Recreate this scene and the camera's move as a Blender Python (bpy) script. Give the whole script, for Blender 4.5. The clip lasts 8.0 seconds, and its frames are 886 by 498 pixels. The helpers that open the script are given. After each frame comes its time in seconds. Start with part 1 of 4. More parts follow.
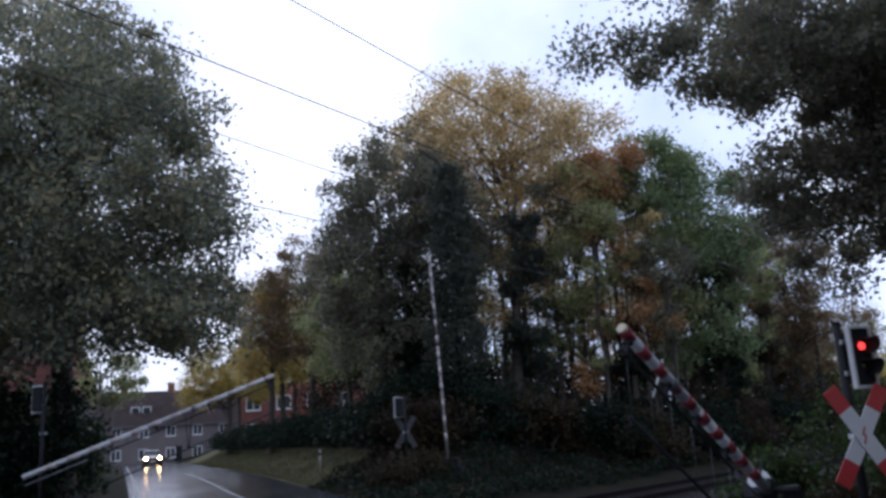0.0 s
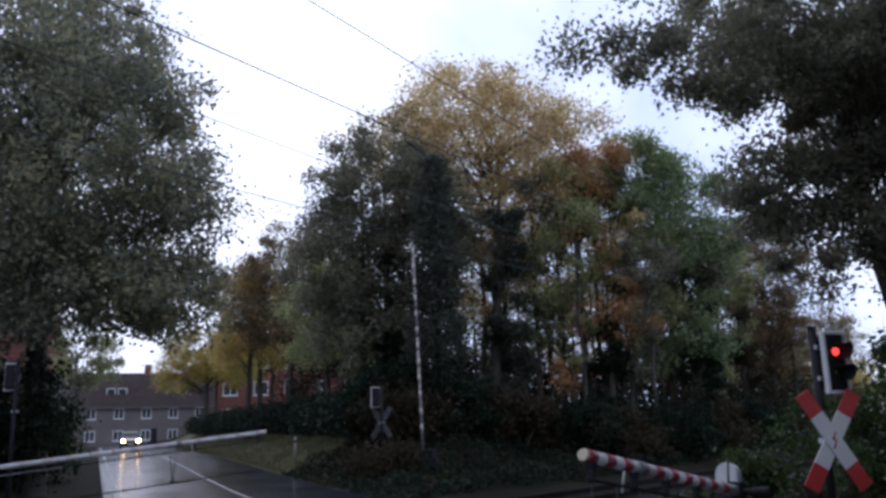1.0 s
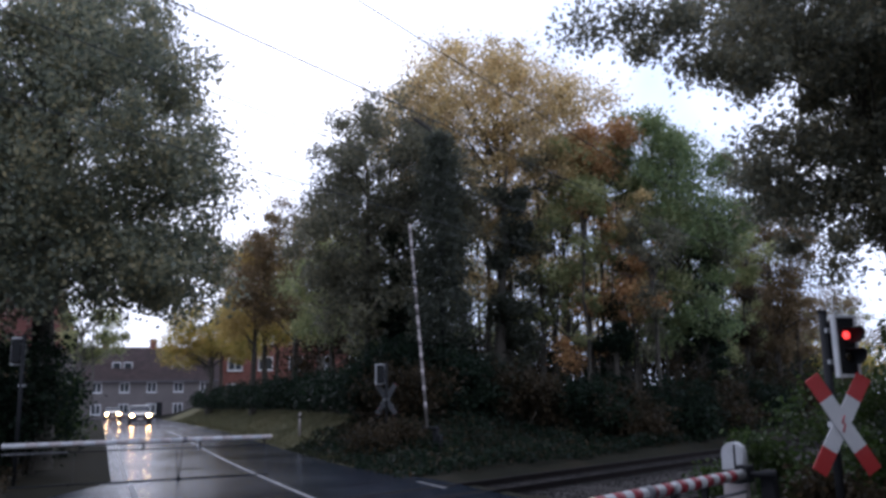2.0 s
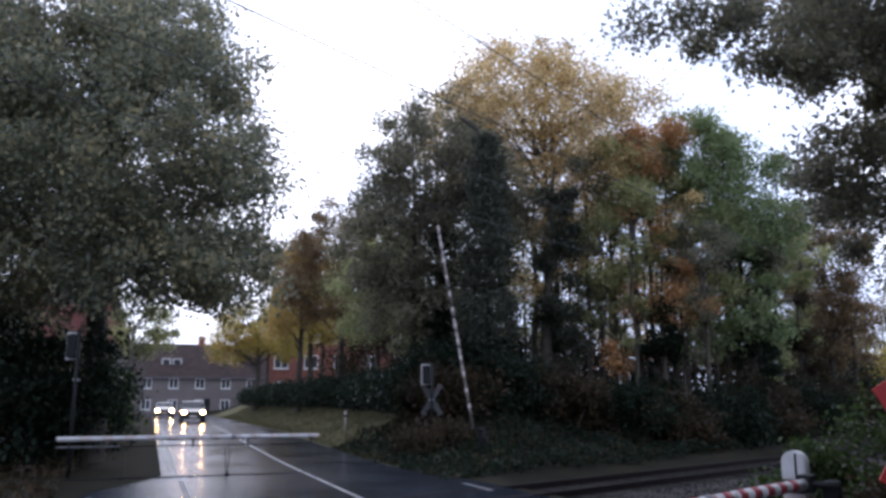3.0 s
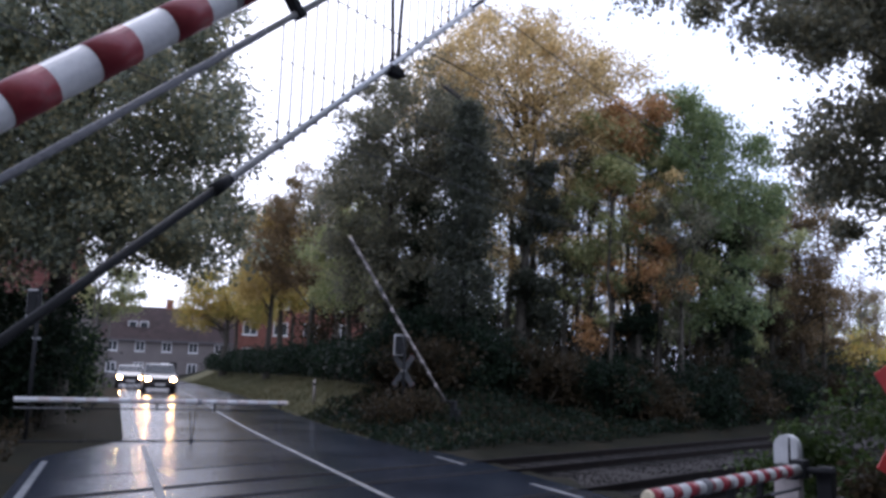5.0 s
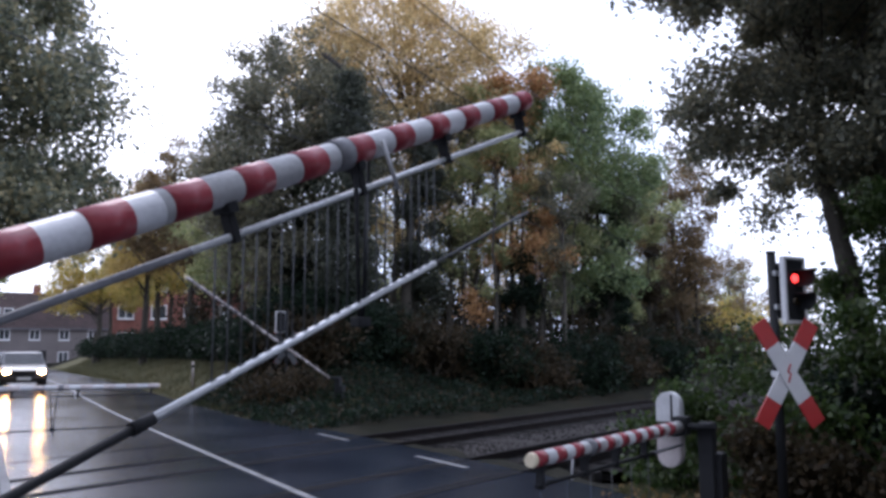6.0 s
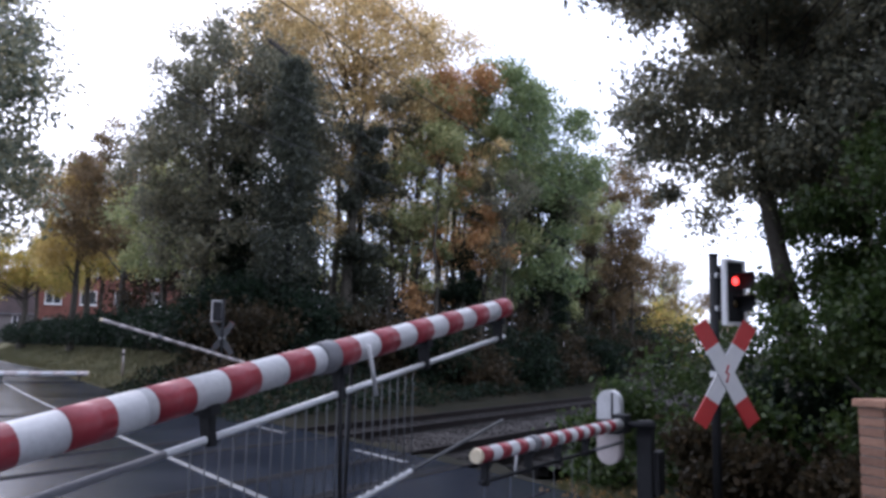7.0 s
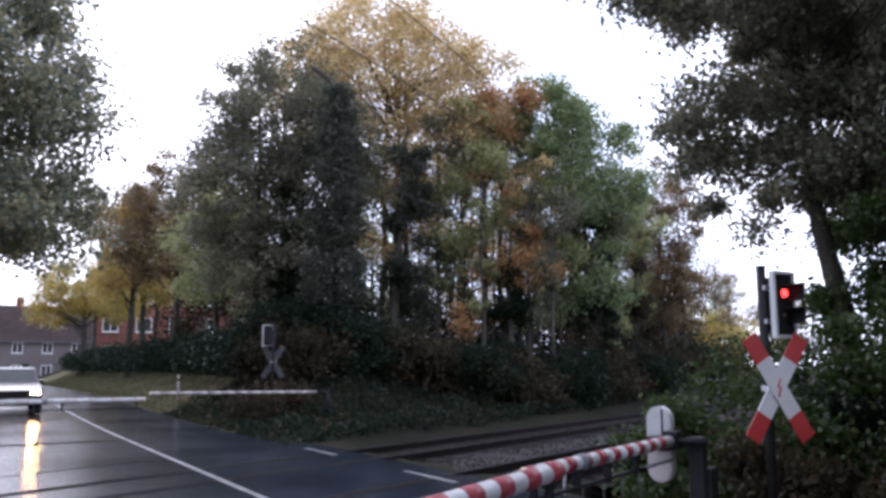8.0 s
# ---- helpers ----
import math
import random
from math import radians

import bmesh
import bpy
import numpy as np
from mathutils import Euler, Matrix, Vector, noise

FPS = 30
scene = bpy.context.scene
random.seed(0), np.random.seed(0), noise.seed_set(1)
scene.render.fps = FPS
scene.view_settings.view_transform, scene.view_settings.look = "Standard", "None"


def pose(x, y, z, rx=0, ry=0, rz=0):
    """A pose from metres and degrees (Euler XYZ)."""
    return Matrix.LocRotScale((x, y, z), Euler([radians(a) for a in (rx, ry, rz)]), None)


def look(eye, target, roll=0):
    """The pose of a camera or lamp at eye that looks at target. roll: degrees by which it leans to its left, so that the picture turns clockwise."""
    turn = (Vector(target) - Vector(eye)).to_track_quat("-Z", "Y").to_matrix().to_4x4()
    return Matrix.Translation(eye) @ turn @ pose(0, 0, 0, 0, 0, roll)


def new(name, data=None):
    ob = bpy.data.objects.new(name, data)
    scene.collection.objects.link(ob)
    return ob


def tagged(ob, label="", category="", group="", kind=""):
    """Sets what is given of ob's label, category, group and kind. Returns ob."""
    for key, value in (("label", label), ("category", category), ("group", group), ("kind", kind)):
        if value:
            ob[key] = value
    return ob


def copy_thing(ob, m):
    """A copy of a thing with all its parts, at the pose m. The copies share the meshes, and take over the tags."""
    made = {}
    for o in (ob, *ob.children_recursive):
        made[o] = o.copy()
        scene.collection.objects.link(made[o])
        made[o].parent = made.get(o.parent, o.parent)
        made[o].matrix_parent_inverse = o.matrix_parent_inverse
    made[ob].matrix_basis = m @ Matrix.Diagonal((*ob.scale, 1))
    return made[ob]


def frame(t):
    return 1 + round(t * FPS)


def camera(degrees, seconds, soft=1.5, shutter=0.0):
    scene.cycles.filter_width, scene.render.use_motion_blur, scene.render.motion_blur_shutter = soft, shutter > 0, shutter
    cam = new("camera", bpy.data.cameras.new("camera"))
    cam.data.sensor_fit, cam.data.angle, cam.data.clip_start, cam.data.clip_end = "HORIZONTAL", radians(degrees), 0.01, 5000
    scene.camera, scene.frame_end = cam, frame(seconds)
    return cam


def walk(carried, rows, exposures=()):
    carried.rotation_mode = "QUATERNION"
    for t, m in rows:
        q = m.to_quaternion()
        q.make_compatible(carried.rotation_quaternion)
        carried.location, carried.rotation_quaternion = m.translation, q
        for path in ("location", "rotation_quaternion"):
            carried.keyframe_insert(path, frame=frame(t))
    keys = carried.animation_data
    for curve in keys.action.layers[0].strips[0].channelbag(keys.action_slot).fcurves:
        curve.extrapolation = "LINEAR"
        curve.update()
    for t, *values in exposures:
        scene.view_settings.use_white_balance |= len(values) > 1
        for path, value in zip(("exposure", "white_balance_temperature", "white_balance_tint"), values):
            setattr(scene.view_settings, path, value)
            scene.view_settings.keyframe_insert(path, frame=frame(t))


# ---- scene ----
cam = camera(56.8, 8.0, soft=3.2)

PATH = [
    (0, (0.366, -1.203, 1.768), (0.076, 0.726, 2.207), -3.5),
    (0.5, (0.366, -1.211, 1.775), (0.085, 0.729, 2.17), -1.2),
    (1, (0.393, -1.166, 1.762), (0.141, 0.773, 2.181), -1.6),
    (1.5, (0.389, -1.14, 1.786), (0.139, 0.804, 2.183), -1.4),
    (2.8, (0.245, -1.015, 1.813), (-0.081, 0.93, 2.147), 0.2),
    (3, (0.235, -1.004, 1.809), (-0.137, 0.927, 2.177), 0.0),
    (3.5, (0.121, -1.076, 1.837), (-0.299, 0.844, 2.207), 0.6),
    (4, (0.266, -1.133, 1.676), (-0.233, 0.755, 2.111), -0.1),
    (4.5, (0.028, -0.812, 1.811), (-0.309, 1.125, 2.18), 1.6),
    (4.7, (-0.028, -0.67, 1.815), (-0.364, 1.271, 2.163), 1.3),
    (5.8, (0.057, 0.033, 1.69), (-0.028, 2.02, 1.901), 1.8),
    (6, (0.059, 0.121, 1.681), (0.024, 2.105, 1.936), -0.2),
    (6.5, (-0.016, 0.201, 1.666), (0.138, 2.187, 1.85), 1.4),
    (7, (-0.022, 0.211, 1.674), (0.09, 2.193, 1.917), 1.1),
    (7.5, (-0.005, 0.148, 1.685), (0.033, 2.127, 1.967), -0.7),
    (8, (0.014, 0.136, 1.681), (0.011, 2.115, 1.969), -0.1),
]
walk(cam, [(t, look(eye, target, roll)) for t, eye, target, roll in PATH],
     exposures=[(0.0, -0.35, 5600, 17), (1.5, -0.2, 5700, 18), (3.0, 0.2, 5800, 19), (4.5, 0.2, 5800, 20), (6.0, 0.48, 5800, 19), (6.5, 0.5, 5800, 19),
                (7.2, 0.72, 5900, 20), (8.0, 0.65, 5950, 21)])

# ---- sky and light ----
world = bpy.data.worlds.new("overcast_sky")
scene.world = world
world.use_nodes = True
wn, wl = world.node_tree.nodes, world.node_tree.links
wn.clear()
sky = wn.new("ShaderNodeTexSky")
sky.sky_type, sky.sun_disc = "NISHITA", False
sky.sun_elevation, sky.sun_rotation = radians(24), radians(-25)
sky_bg = wn.new("ShaderNodeBackground")
sky_bg.inputs["Strength"].default_value = 0.10
wl.new(sky.outputs["Color"], sky_bg.inputs["Color"])
coord = wn.new("ShaderNodeTexCoord")
cloud = wn.new("ShaderNodeTexNoise")
cloud.inputs["Scale"].default_value, cloud.inputs["Detail"].default_value = 2.2, 5.0
wl.new(coord.outputs["Generated"], cloud.inputs["Vector"])
ramp = wn.new("ShaderNodeValToRGB")
ramp.color_ramp.elements[0].position, ramp.color_ramp.elements[0].color = 0.40, (0.50, 0.58, 0.74, 1)
ramp.color_ramp.elements[1].position, ramp.color_ramp.elements[1].color = 0.62, (0.98, 1.0, 1.05, 1)
wl.new(cloud.outputs["Fac"], ramp.inputs["Fac"])
cloud_bg = wn.new("ShaderNodeBackground")
cloud_bg.inputs["Strength"].default_value = 1.75
wl.new(ramp.outputs["Color"], cloud_bg.inputs["Color"])
mix = wn.new("ShaderNodeMixShader")
mix.inputs["Fac"].default_value = 0.88
wl.new(sky_bg.outputs[0], mix.inputs[1])
wl.new(cloud_bg.outputs[0], mix.inputs[2])
wo = wn.new("ShaderNodeOutputWorld")
wl.new(mix.outputs[0], wo.inputs["Surface"])

sun = new("sun", bpy.data.lights.new("sun", "SUN"))
sun.data.energy, sun.data.angle, sun.data.color = 0.6, radians(25), (1.0, 0.95, 0.88)
sun.matrix_basis = look((-15, 32, 30), (0, 0, 0))


# ---- materials ----
def material(name, colours, scale=4.0, rough=0.8, metal=0.0, bump=0.3, fine=40.0, random_by="", coat=0.0,
             translucent=0.0, spec=0.5, rough_var=0.1):
    """A surface whose colour runs through the given colours by noise at two scales, with fine relief."""
    m = bpy.data.materials.new(name)
    m.use_nodes = True
    n, l = m.node_tree.nodes, m.node_tree.links
    b = n["Principled BSDF"]
    tc = n.new("ShaderNodeTexCoord")
    big = n.new("ShaderNodeTexNoise")
    big.inputs["Scale"].default_value, big.inputs["Detail"].default_value = scale, 6.0
    small = n.new("ShaderNodeTexNoise")
    small.inputs["Scale"].default_value, small.inputs["Detail"].default_value = fine, 4.0
    for t in (big, small):
        l.new(tc.outputs["Object"], t.inputs["Vector"])
    add = n.new("ShaderNodeMath")
    add.operation = "MULTIPLY_ADD"
    add.inputs[1].default_value = 0.35
    l.new(small.outputs["Fac"], add.inputs[0])
    half = n.new("ShaderNodeMath")
    half.operation = "MULTIPLY"
    half.inputs[1].default_value = 0.65
    l.new(big.outputs["Fac"], half.inputs[0])
    l.new(half.outputs[0], add.inputs[2])
    source = add.outputs[0]
    if random_by:
        if random_by == "island":
            g = n.new("ShaderNodeNewGeometry")
            r = g.outputs["Random Per Island"]
        else:
            g = n.new("ShaderNodeObjectInfo")
            r = g.outputs["Random"]
        blend = n.new("ShaderNodeMath")
        blend.operation = "MULTIPLY_ADD"
        blend.inputs[1].default_value = 0.36
        l.new(r, blend.inputs[0])
        scaled = n.new("ShaderNodeMath")
        scaled.operation = "MULTIPLY"
        scaled.inputs[1].default_value = 0.64
        l.new(source, scaled.inputs[0])
        l.new(scaled.outputs[0], blend.inputs[2])
        source = blend.outputs[0]
    cr = n.new("ShaderNodeValToRGB")
    e = cr.color_ramp.elements
    while len(e) < len(colours):
        e.new(0.5)
    for i, c in enumerate(colours):
        e[i].position = 0.3 + 0.4 * i / max(1, len(colours) - 1)
        e[i].color = (*c, 1)
    l.new(source, cr.inputs["Fac"])
    l.new(cr.outputs["Color"], b.inputs["Base Color"])
    rv = n.new("ShaderNodeMath")
    rv.operation = "MULTIPLY_ADD"
    rv.inputs[1].default_value, rv.inputs[2].default_value = rough_var * 2, rough - rough_var
    l.new(big.outputs["Fac"], rv.inputs[0])
    l.new(rv.outputs[0], b.inputs["Roughness"])
    b.inputs["Metallic"].default_value = metal
    b.inputs["Specular IOR Level"].default_value = spec
    b.inputs["Coat Weight"].default_value = coat
    if bump:
        bp = n.new("ShaderNodeBump")
        bp.inputs["Strength"].default_value, bp.inputs["Distance"].default_value = bump, 0.02
        l.new(small.outputs["Fac"], bp.inputs["Height"])
        l.new(bp.outputs["Normal"], b.inputs["Normal"])
    if translucent:
        tr = n.new("ShaderNodeBsdfTranslucent")
        l.new(cr.outputs["Color"], tr.inputs["Color"])
        ms = n.new("ShaderNodeMixShader")
        ms.inputs["Fac"].default_value = translucent
        l.new(b.outputs[0], ms.inputs[1])
        l.new(tr.outputs[0], ms.inputs[2])
        l.new(ms.outputs[0], n["Material Output"].inputs["Surface"])
    return m


def glow(name, colour, strength):
    m = bpy.data.materials.new(name)
    m.use_nodes = True
    b = m.node_tree.nodes["Principled BSDF"]
    b.inputs["Base Color"].default_value = (*colour, 1)
    b.inputs["Emission Color"].default_value = (*colour, 1)
    b.inputs["Emission Strength"].default_value = strength
    return m


def leaves_of(name, colours, scale=0.5, sheen=0.4):
    return material(name, colours, scale=scale, rough=0.42, bump=0, fine=3.0, random_by="island", translucent=0.5, spec=sheen)


# soil is near-black: the shade under the trees is put into its colour
M_SOIL = material("leaf_strewn_soil_with_shade", [(0.010, 0.009, 0.007), (0.016, 0.016, 0.010), (0.028, 0.021, 0.013)], 0.8, 0.95, bump=0.8, fine=12, spec=0.08)
M_GRASS = material("damp_grass", [(0.052, 0.050, 0.026), (0.085, 0.080, 0.040), (0.125, 0.105, 0.056)], 0.5, 0.9, bump=0.6, fine=30, spec=0.1)
M_BLADE = leaves_of("grass_blades", [(0.05, 0.055, 0.024), (0.085, 0.088, 0.040), (0.135, 0.115, 0.056)])
M_ASPHALT = material("wet_asphalt", [(0.010, 0.013, 0.021), (0.017, 0.022, 0.034), (0.030, 0.036, 0.050)], 0.35, 0.19, bump=0.08, fine=90, rough_var=0.13, spec=0.22)
M_PATCH = material("tar_seam", [(0.006, 0.006, 0.007), (0.012, 0.012, 0.013)], 2, 0.8, bump=0.2, fine=60, spec=0.08)
M_PAINT = material("worn_road_paint", [(0.03, 0.033, 0.038), (0.13, 0.135, 0.14), (0.26, 0.26, 0.26)], 2.2, 0.5, bump=0.2, fine=40)
M_BALLAST = material("ballast", [(0.014, 0.013, 0.0125), (0.026, 0.024, 0.023), (0.048, 0.043, 0.04)], 2, 0.9, bump=1.0, fine=18, random_by="island", spec=0.1)
M_RAIL = material("rusty_rail", [(0.008, 0.006, 0.006), (0.013, 0.010, 0.009), (0.022, 0.016, 0.013)], 3, 0.85, bump=0.2, spec=0.1)
M_RAILTOP = material("dull_rail_head", [(0.02, 0.018, 0.018), (0.035, 0.032, 0.032)], 6, 0.8, metal=0.0, bump=0.05, spec=0.05)
M_SLEEPER = material("concrete_sleeper", [(0.06, 0.056, 0.052), (0.11, 0.105, 0.095)], 3, 0.9, bump=0.4)
M_SLEEPERDARK = material("oily_concrete_sleeper", [(0.014, 0.013, 0.012), (0.03, 0.028, 0.026)], 3, 0.95, bump=0.4, spec=0.1)
M_WHITE = material("weathered_white_paint", [(0.36, 0.36, 0.365), (0.48, 0.48, 0.485), (0.56, 0.56, 0.56)], 2.5, 0.45, bump=0.08, coat=0.1)
M_RED = material("signal_red_paint", [(0.17, 0.014, 0.022), (0.24, 0.020, 0.030), (0.28, 0.034, 0.042)], 3, 0.45, bump=0.08, coat=0.1)
M_SIGNRED = material("reflective_red_sheeting", [(0.36, 0.022, 0.024), (0.46, 0.034, 0.032)], 3, 0.4, bump=0.02)
M_SIGNWHITE = material("reflective_white_sheeting", [(0.52, 0.52, 0.53), (0.62, 0.62, 0.62)], 3, 0.4, bump=0.02)
M_STEEL = material("galvanised_steel", [(0.30, 0.31, 0.32), (0.45, 0.46, 0.47), (0.55, 0.56, 0.57)], 5, 0.42, metal=0.8, bump=0.1)
M_ALU = material("wet_aluminium_rail", [(0.58, 0.59, 0.60), (0.74, 0.75, 0.76)], 6, 0.32, metal=0.35, bump=0.05)
M_FADED = material("faded_boom_paint", [(0.36, 0.31, 0.30), (0.50, 0.45, 0.43)], 3, 0.5, bump=0.08)
M_OLDPAINT = material("dirty_faded_paint", [(0.22, 0.19, 0.18), (0.34, 0.31, 0.29)], 3, 0.6, bump=0.1)
M_DIMBAR = material("thin_grey_bars", [(0.045, 0.047, 0.05), (0.085, 0.087, 0.09)], 5, 0.6, metal=0.2, bump=0)
M_DARK = material("dark_painted_metal", [(0.010, 0.011, 0.012), (0.02, 0.02, 0.022)], 4, 0.7, bump=0.1, spec=0.2)
M_GREYPOST = material("grey_post_paint", [(0.10, 0.10, 0.11), (0.18, 0.18, 0.19)], 4, 0.6, bump=0.1)
M_CREAM = material("cream_end_cap", [(0.50, 0.42, 0.28), (0.66, 0.58, 0.42)], 8, 0.6, bump=0.1)
M_BLACKLENS = material("unlit_signal_lens", [(0.03, 0.022, 0.012), (0.05, 0.035, 0.015)], 8, 0.15, bump=0.0, coat=0.5)
M_REDLAMP = glow("lit_red_signal", (1.0, 0.05, 0.04), 2.6)
M_HEADLAMP = glow("lit_headlamp", (1.0, 0.52, 0.17), 170.0)
M_SHOPGLOW = glow("lit_yellow_fascia", (1.0, 0.80, 0.35), 2.2)
M_BARK = material("bark", [(0.03, 0.026, 0.02), (0.055, 0.048, 0.038), (0.085, 0.078, 0.06)], 3, 0.95, bump=1.0, fine=14)
M_BARKGREY = material("pale_bark", [(0.07, 0.066, 0.056), (0.12, 0.11, 0.095), (0.17, 0.16, 0.14)], 3, 0.95, bump=0.8, fine=14)
M_CABLE = material("weathered_copper_wire", [(0.03, 0.032, 0.03), (0.05, 0.05, 0.048)], 5, 0.6, metal=0.3, bump=0)
M_INSUL = material("brown_porcelain", [(0.02, 0.015, 0.014), (0.035, 0.025, 0.022)], 5, 0.6, bump=0)
M_BRICK = material("red_brick", [(0.12, 0.045, 0.036), (0.18, 0.07, 0.052), (0.24, 0.10, 0.075)], 1.5, 0.9, bump=0.4, fine=22)
M_BRICKBROWN = material("brown_brick", [(0.16, 0.085, 0.055), (0.24, 0.13, 0.085), (0.34, 0.19, 0.125)], 3, 0.9, bump=0.4, fine=22, random_by="object")
M_MORTAR = material("mortar", [(0.20, 0.18, 0.16), (0.30, 0.28, 0.25)], 4, 0.95, bump=0.4)
M_RENDER = material("grey_render", [(0.12, 0.105, 0.10), (0.18, 0.16, 0.15)], 0.6, 0.9, bump=0.2)
M_TILE = material("dark_roof_tiles", [(0.05, 0.035, 0.035), (0.085, 0.06, 0.055), (0.12, 0.08, 0.075)], 1.2, 0.8, bump=0.6, fine=8)
M_REDTILE = material("red_roof_tiles", [(0.12, 0.04, 0.032), (0.18, 0.062, 0.046)], 1.2, 0.8, bump=0.6, fine=8)
M_FRAME = material("white_window_frame", [(0.66, 0.66, 0.65), (0.8, 0.8, 0.79)], 3, 0.5, bump=0.05)
M_PANE = material("dark_window_glass", [(0.03, 0.035, 0.04), (0.06, 0.065, 0.07)], 2, 0.08, bump=0.0, coat=0.5)
M_CARDARK = material("dark_grey_car_paint", [(0.018, 0.019, 0.022), (0.03, 0.032, 0.036)], 4, 0.3, metal=0.3, bump=0.0, coat=0.4)
M_CARSILVER = material("silver_car_paint", [(0.03, 0.031, 0.034), (0.05, 0.052, 0.056)], 4, 0.32, metal=0.4, bump=0.0, coat=0.4)
M_RUBBER = material("tyre_rubber", [(0.015, 0.015, 0.015), (0.03, 0.03, 0.03)], 8, 0.9, bump=0.3)
M_CARGLASS = material("windscreen_glass", [(0.02, 0.024, 0.028), (0.04, 0.045, 0.05)], 2, 0.05, bump=0.0, coat=1.0)
M_PLATE = material("number_plate_white", [(0.6, 0.6, 0.58), (0.7, 0.7, 0.68)], 6, 0.4, bump=0)

L_DARKGREEN = leaves_of("dark_green_leaves", [(0.088, 0.090, 0.066), (0.168, 0.166, 0.114), (0.270, 0.252, 0.156)])
L_LEFT = leaves_of("green_turning_leaves", [(0.091, 0.108, 0.080), (0.179, 0.202, 0.144), (0.283, 0.283, 0.182), (0.427, 0.361, 0.193)], 0.35)
L_RIGHT = leaves_of("shaded_grey_green_leaves", [(0.115, 0.125, 0.095), (0.210, 0.215, 0.155), (0.320, 0.280, 0.170)], 0.5)
L_FRESH = leaves_of("fresh_green_leaves", [(0.023, 0.042, 0.011), (0.042, 0.073, 0.018), (0.077, 0.100, 0.031)])
L_GOLD = leaves_of("golden_leaves", [(0.307, 0.240, 0.115), (0.575, 0.442, 0.212), (0.844, 0.652, 0.327)], 0.35)
L_OLIVE = leaves_of("olive_green_leaves", [(0.170, 0.209, 0.094), (0.301, 0.328, 0.146), (0.471, 0.446, 0.209)], 0.35)
L_MIDGREEN = leaves_of("mid_green_leaves", [(0.108, 0.158, 0.076), (0.194, 0.256, 0.112), (0.306, 0.351, 0.158)], 0.35)
L_ORANGE = leaves_of("orange_autumn_leaves", [(0.244, 0.141, 0.065), (0.450, 0.244, 0.104), (0.675, 0.413, 0.188)], 0.35)
L_YELLOW = leaves_of("yellow_green_leaves", [(0.225, 0.225, 0.056), (0.428, 0.352, 0.087), (0.653, 0.428, 0.126)], 0.3)
L_BROWN = leaves_of("brown_autumn_leaves", [(0.111, 0.085, 0.049), (0.197, 0.143, 0.073), (0.294, 0.197, 0.099)], 0.35)
# ivy and bramble: near-black, low sheen, with the bank's shade put into the colour
L_IVY_SHADE = leaves_of("ivy_leaves_with_shade", [(0.008, 0.015, 0.009), (0.014, 0.025, 0.015), (0.023, 0.037, 0.020)], sheen=0.15)
L_BRAMBLE_SHADE = leaves_of("bramble_leaves_with_shade", [(0.026, 0.022, 0.014), (0.045, 0.036, 0.021), (0.075, 0.052, 0.029)], sheen=0.15)
L_AMBER = leaves_of("amber_autumn_leaves", [(0.250, 0.175, 0.055), (0.440, 0.310, 0.095), (0.600, 0.450, 0.160)], 0.35)
L_IVYTALL = leaves_of("climbing_ivy_leaves", [(0.034, 0.042, 0.032), (0.060, 0.070, 0.050), (0.098, 0.104, 0.070)])
L_FALLEN = leaves_of("fallen_leaves", [(0.140, 0.085, 0.030), (0.260, 0.160, 0.060), (0.350, 0.260, 0.120)])


# ---- mesh tools ----
def part(name, bm, mat, parent=None, label=""):
    me = bpy.data.meshes.new(name)
    bm.to_mesh(me)
    bm.free()
    me.materials.append(mat)
    ob = new(name, me)
    ob.parent = parent
    return tagged(ob, label)


def thing(name, m, label, category, group="", kind=""):
    ob = new(name)
    ob.empty_display_size = 0.2
    ob.matrix_basis = m
    return tagged(ob, label, category, group, kind)


def box(bm, x0, x1, y0, y1, z0, z1, bevel=0.0, m=None):
    r = bmesh.ops.create_cube(bm, size=1)
    vs = r["verts"]
    bmesh.ops.scale(bm, verts=vs, vec=(x1 - x0, y1 - y0, z1 - z0))
    bmesh.ops.translate(bm, verts=vs, vec=((x0 + x1) / 2, (y0 + y1) / 2, (z0 + z1) / 2))
    if bevel:
        es = list({e for v in vs for e in v.link_edges})
        out = bmesh.ops.bevel(bm, geom=es, offset=bevel, segments=2, affect="EDGES", profile=0.6)
        vs = list({v for f in out["faces"] for v in f.verts} | {v for v in vs if v.is_valid})
    if m is not None:
        bmesh.ops.transform(bm, matrix=m, verts=vs)
    return vs


def boxed(name, dims, mat, parent, label="", bevel=0.01, m=None):
    bm = bmesh.new()
    box(bm, *dims, bevel=bevel, m=m)
    return part(name, bm, mat, parent, label)


def tube(bm, a, b, ra, rb=None, n=12, caps=True):
    a, b = Vector(a), Vector(b)
    rb = ra if rb is None else rb
    q = (b - a).to_track_quat("Z", "Y").to_matrix().to_4x4()
    r = bmesh.ops.create_cone(bm, cap_ends=caps, segments=n, radius1=ra, radius2=rb, depth=(b - a).length)
    bmesh.ops.transform(bm, matrix=Matrix.Translation((a + b) / 2) @ q, verts=r["verts"])
    for v in r["verts"]:
        for f in v.link_faces:
            f.smooth = len(f.verts) == 4
    return r["verts"]


def tubed(name, a, b, ra, mat, parent, label="", rb=None, n=14):
    bm = bmesh.new()
    tube(bm, a, b, ra, rb, n)
    return part(name, bm, mat, parent, label)


def mesh_from(name, verts, faces, mat, smooth=False):
    me = bpy.data.meshes.new(name)
    me.from_pydata(verts, [], faces)
    me.materials.append(mat)
    if smooth:
        me.polygons.foreach_set("use_smooth", [True] * len(me.polygons))
    me.update()
    return me


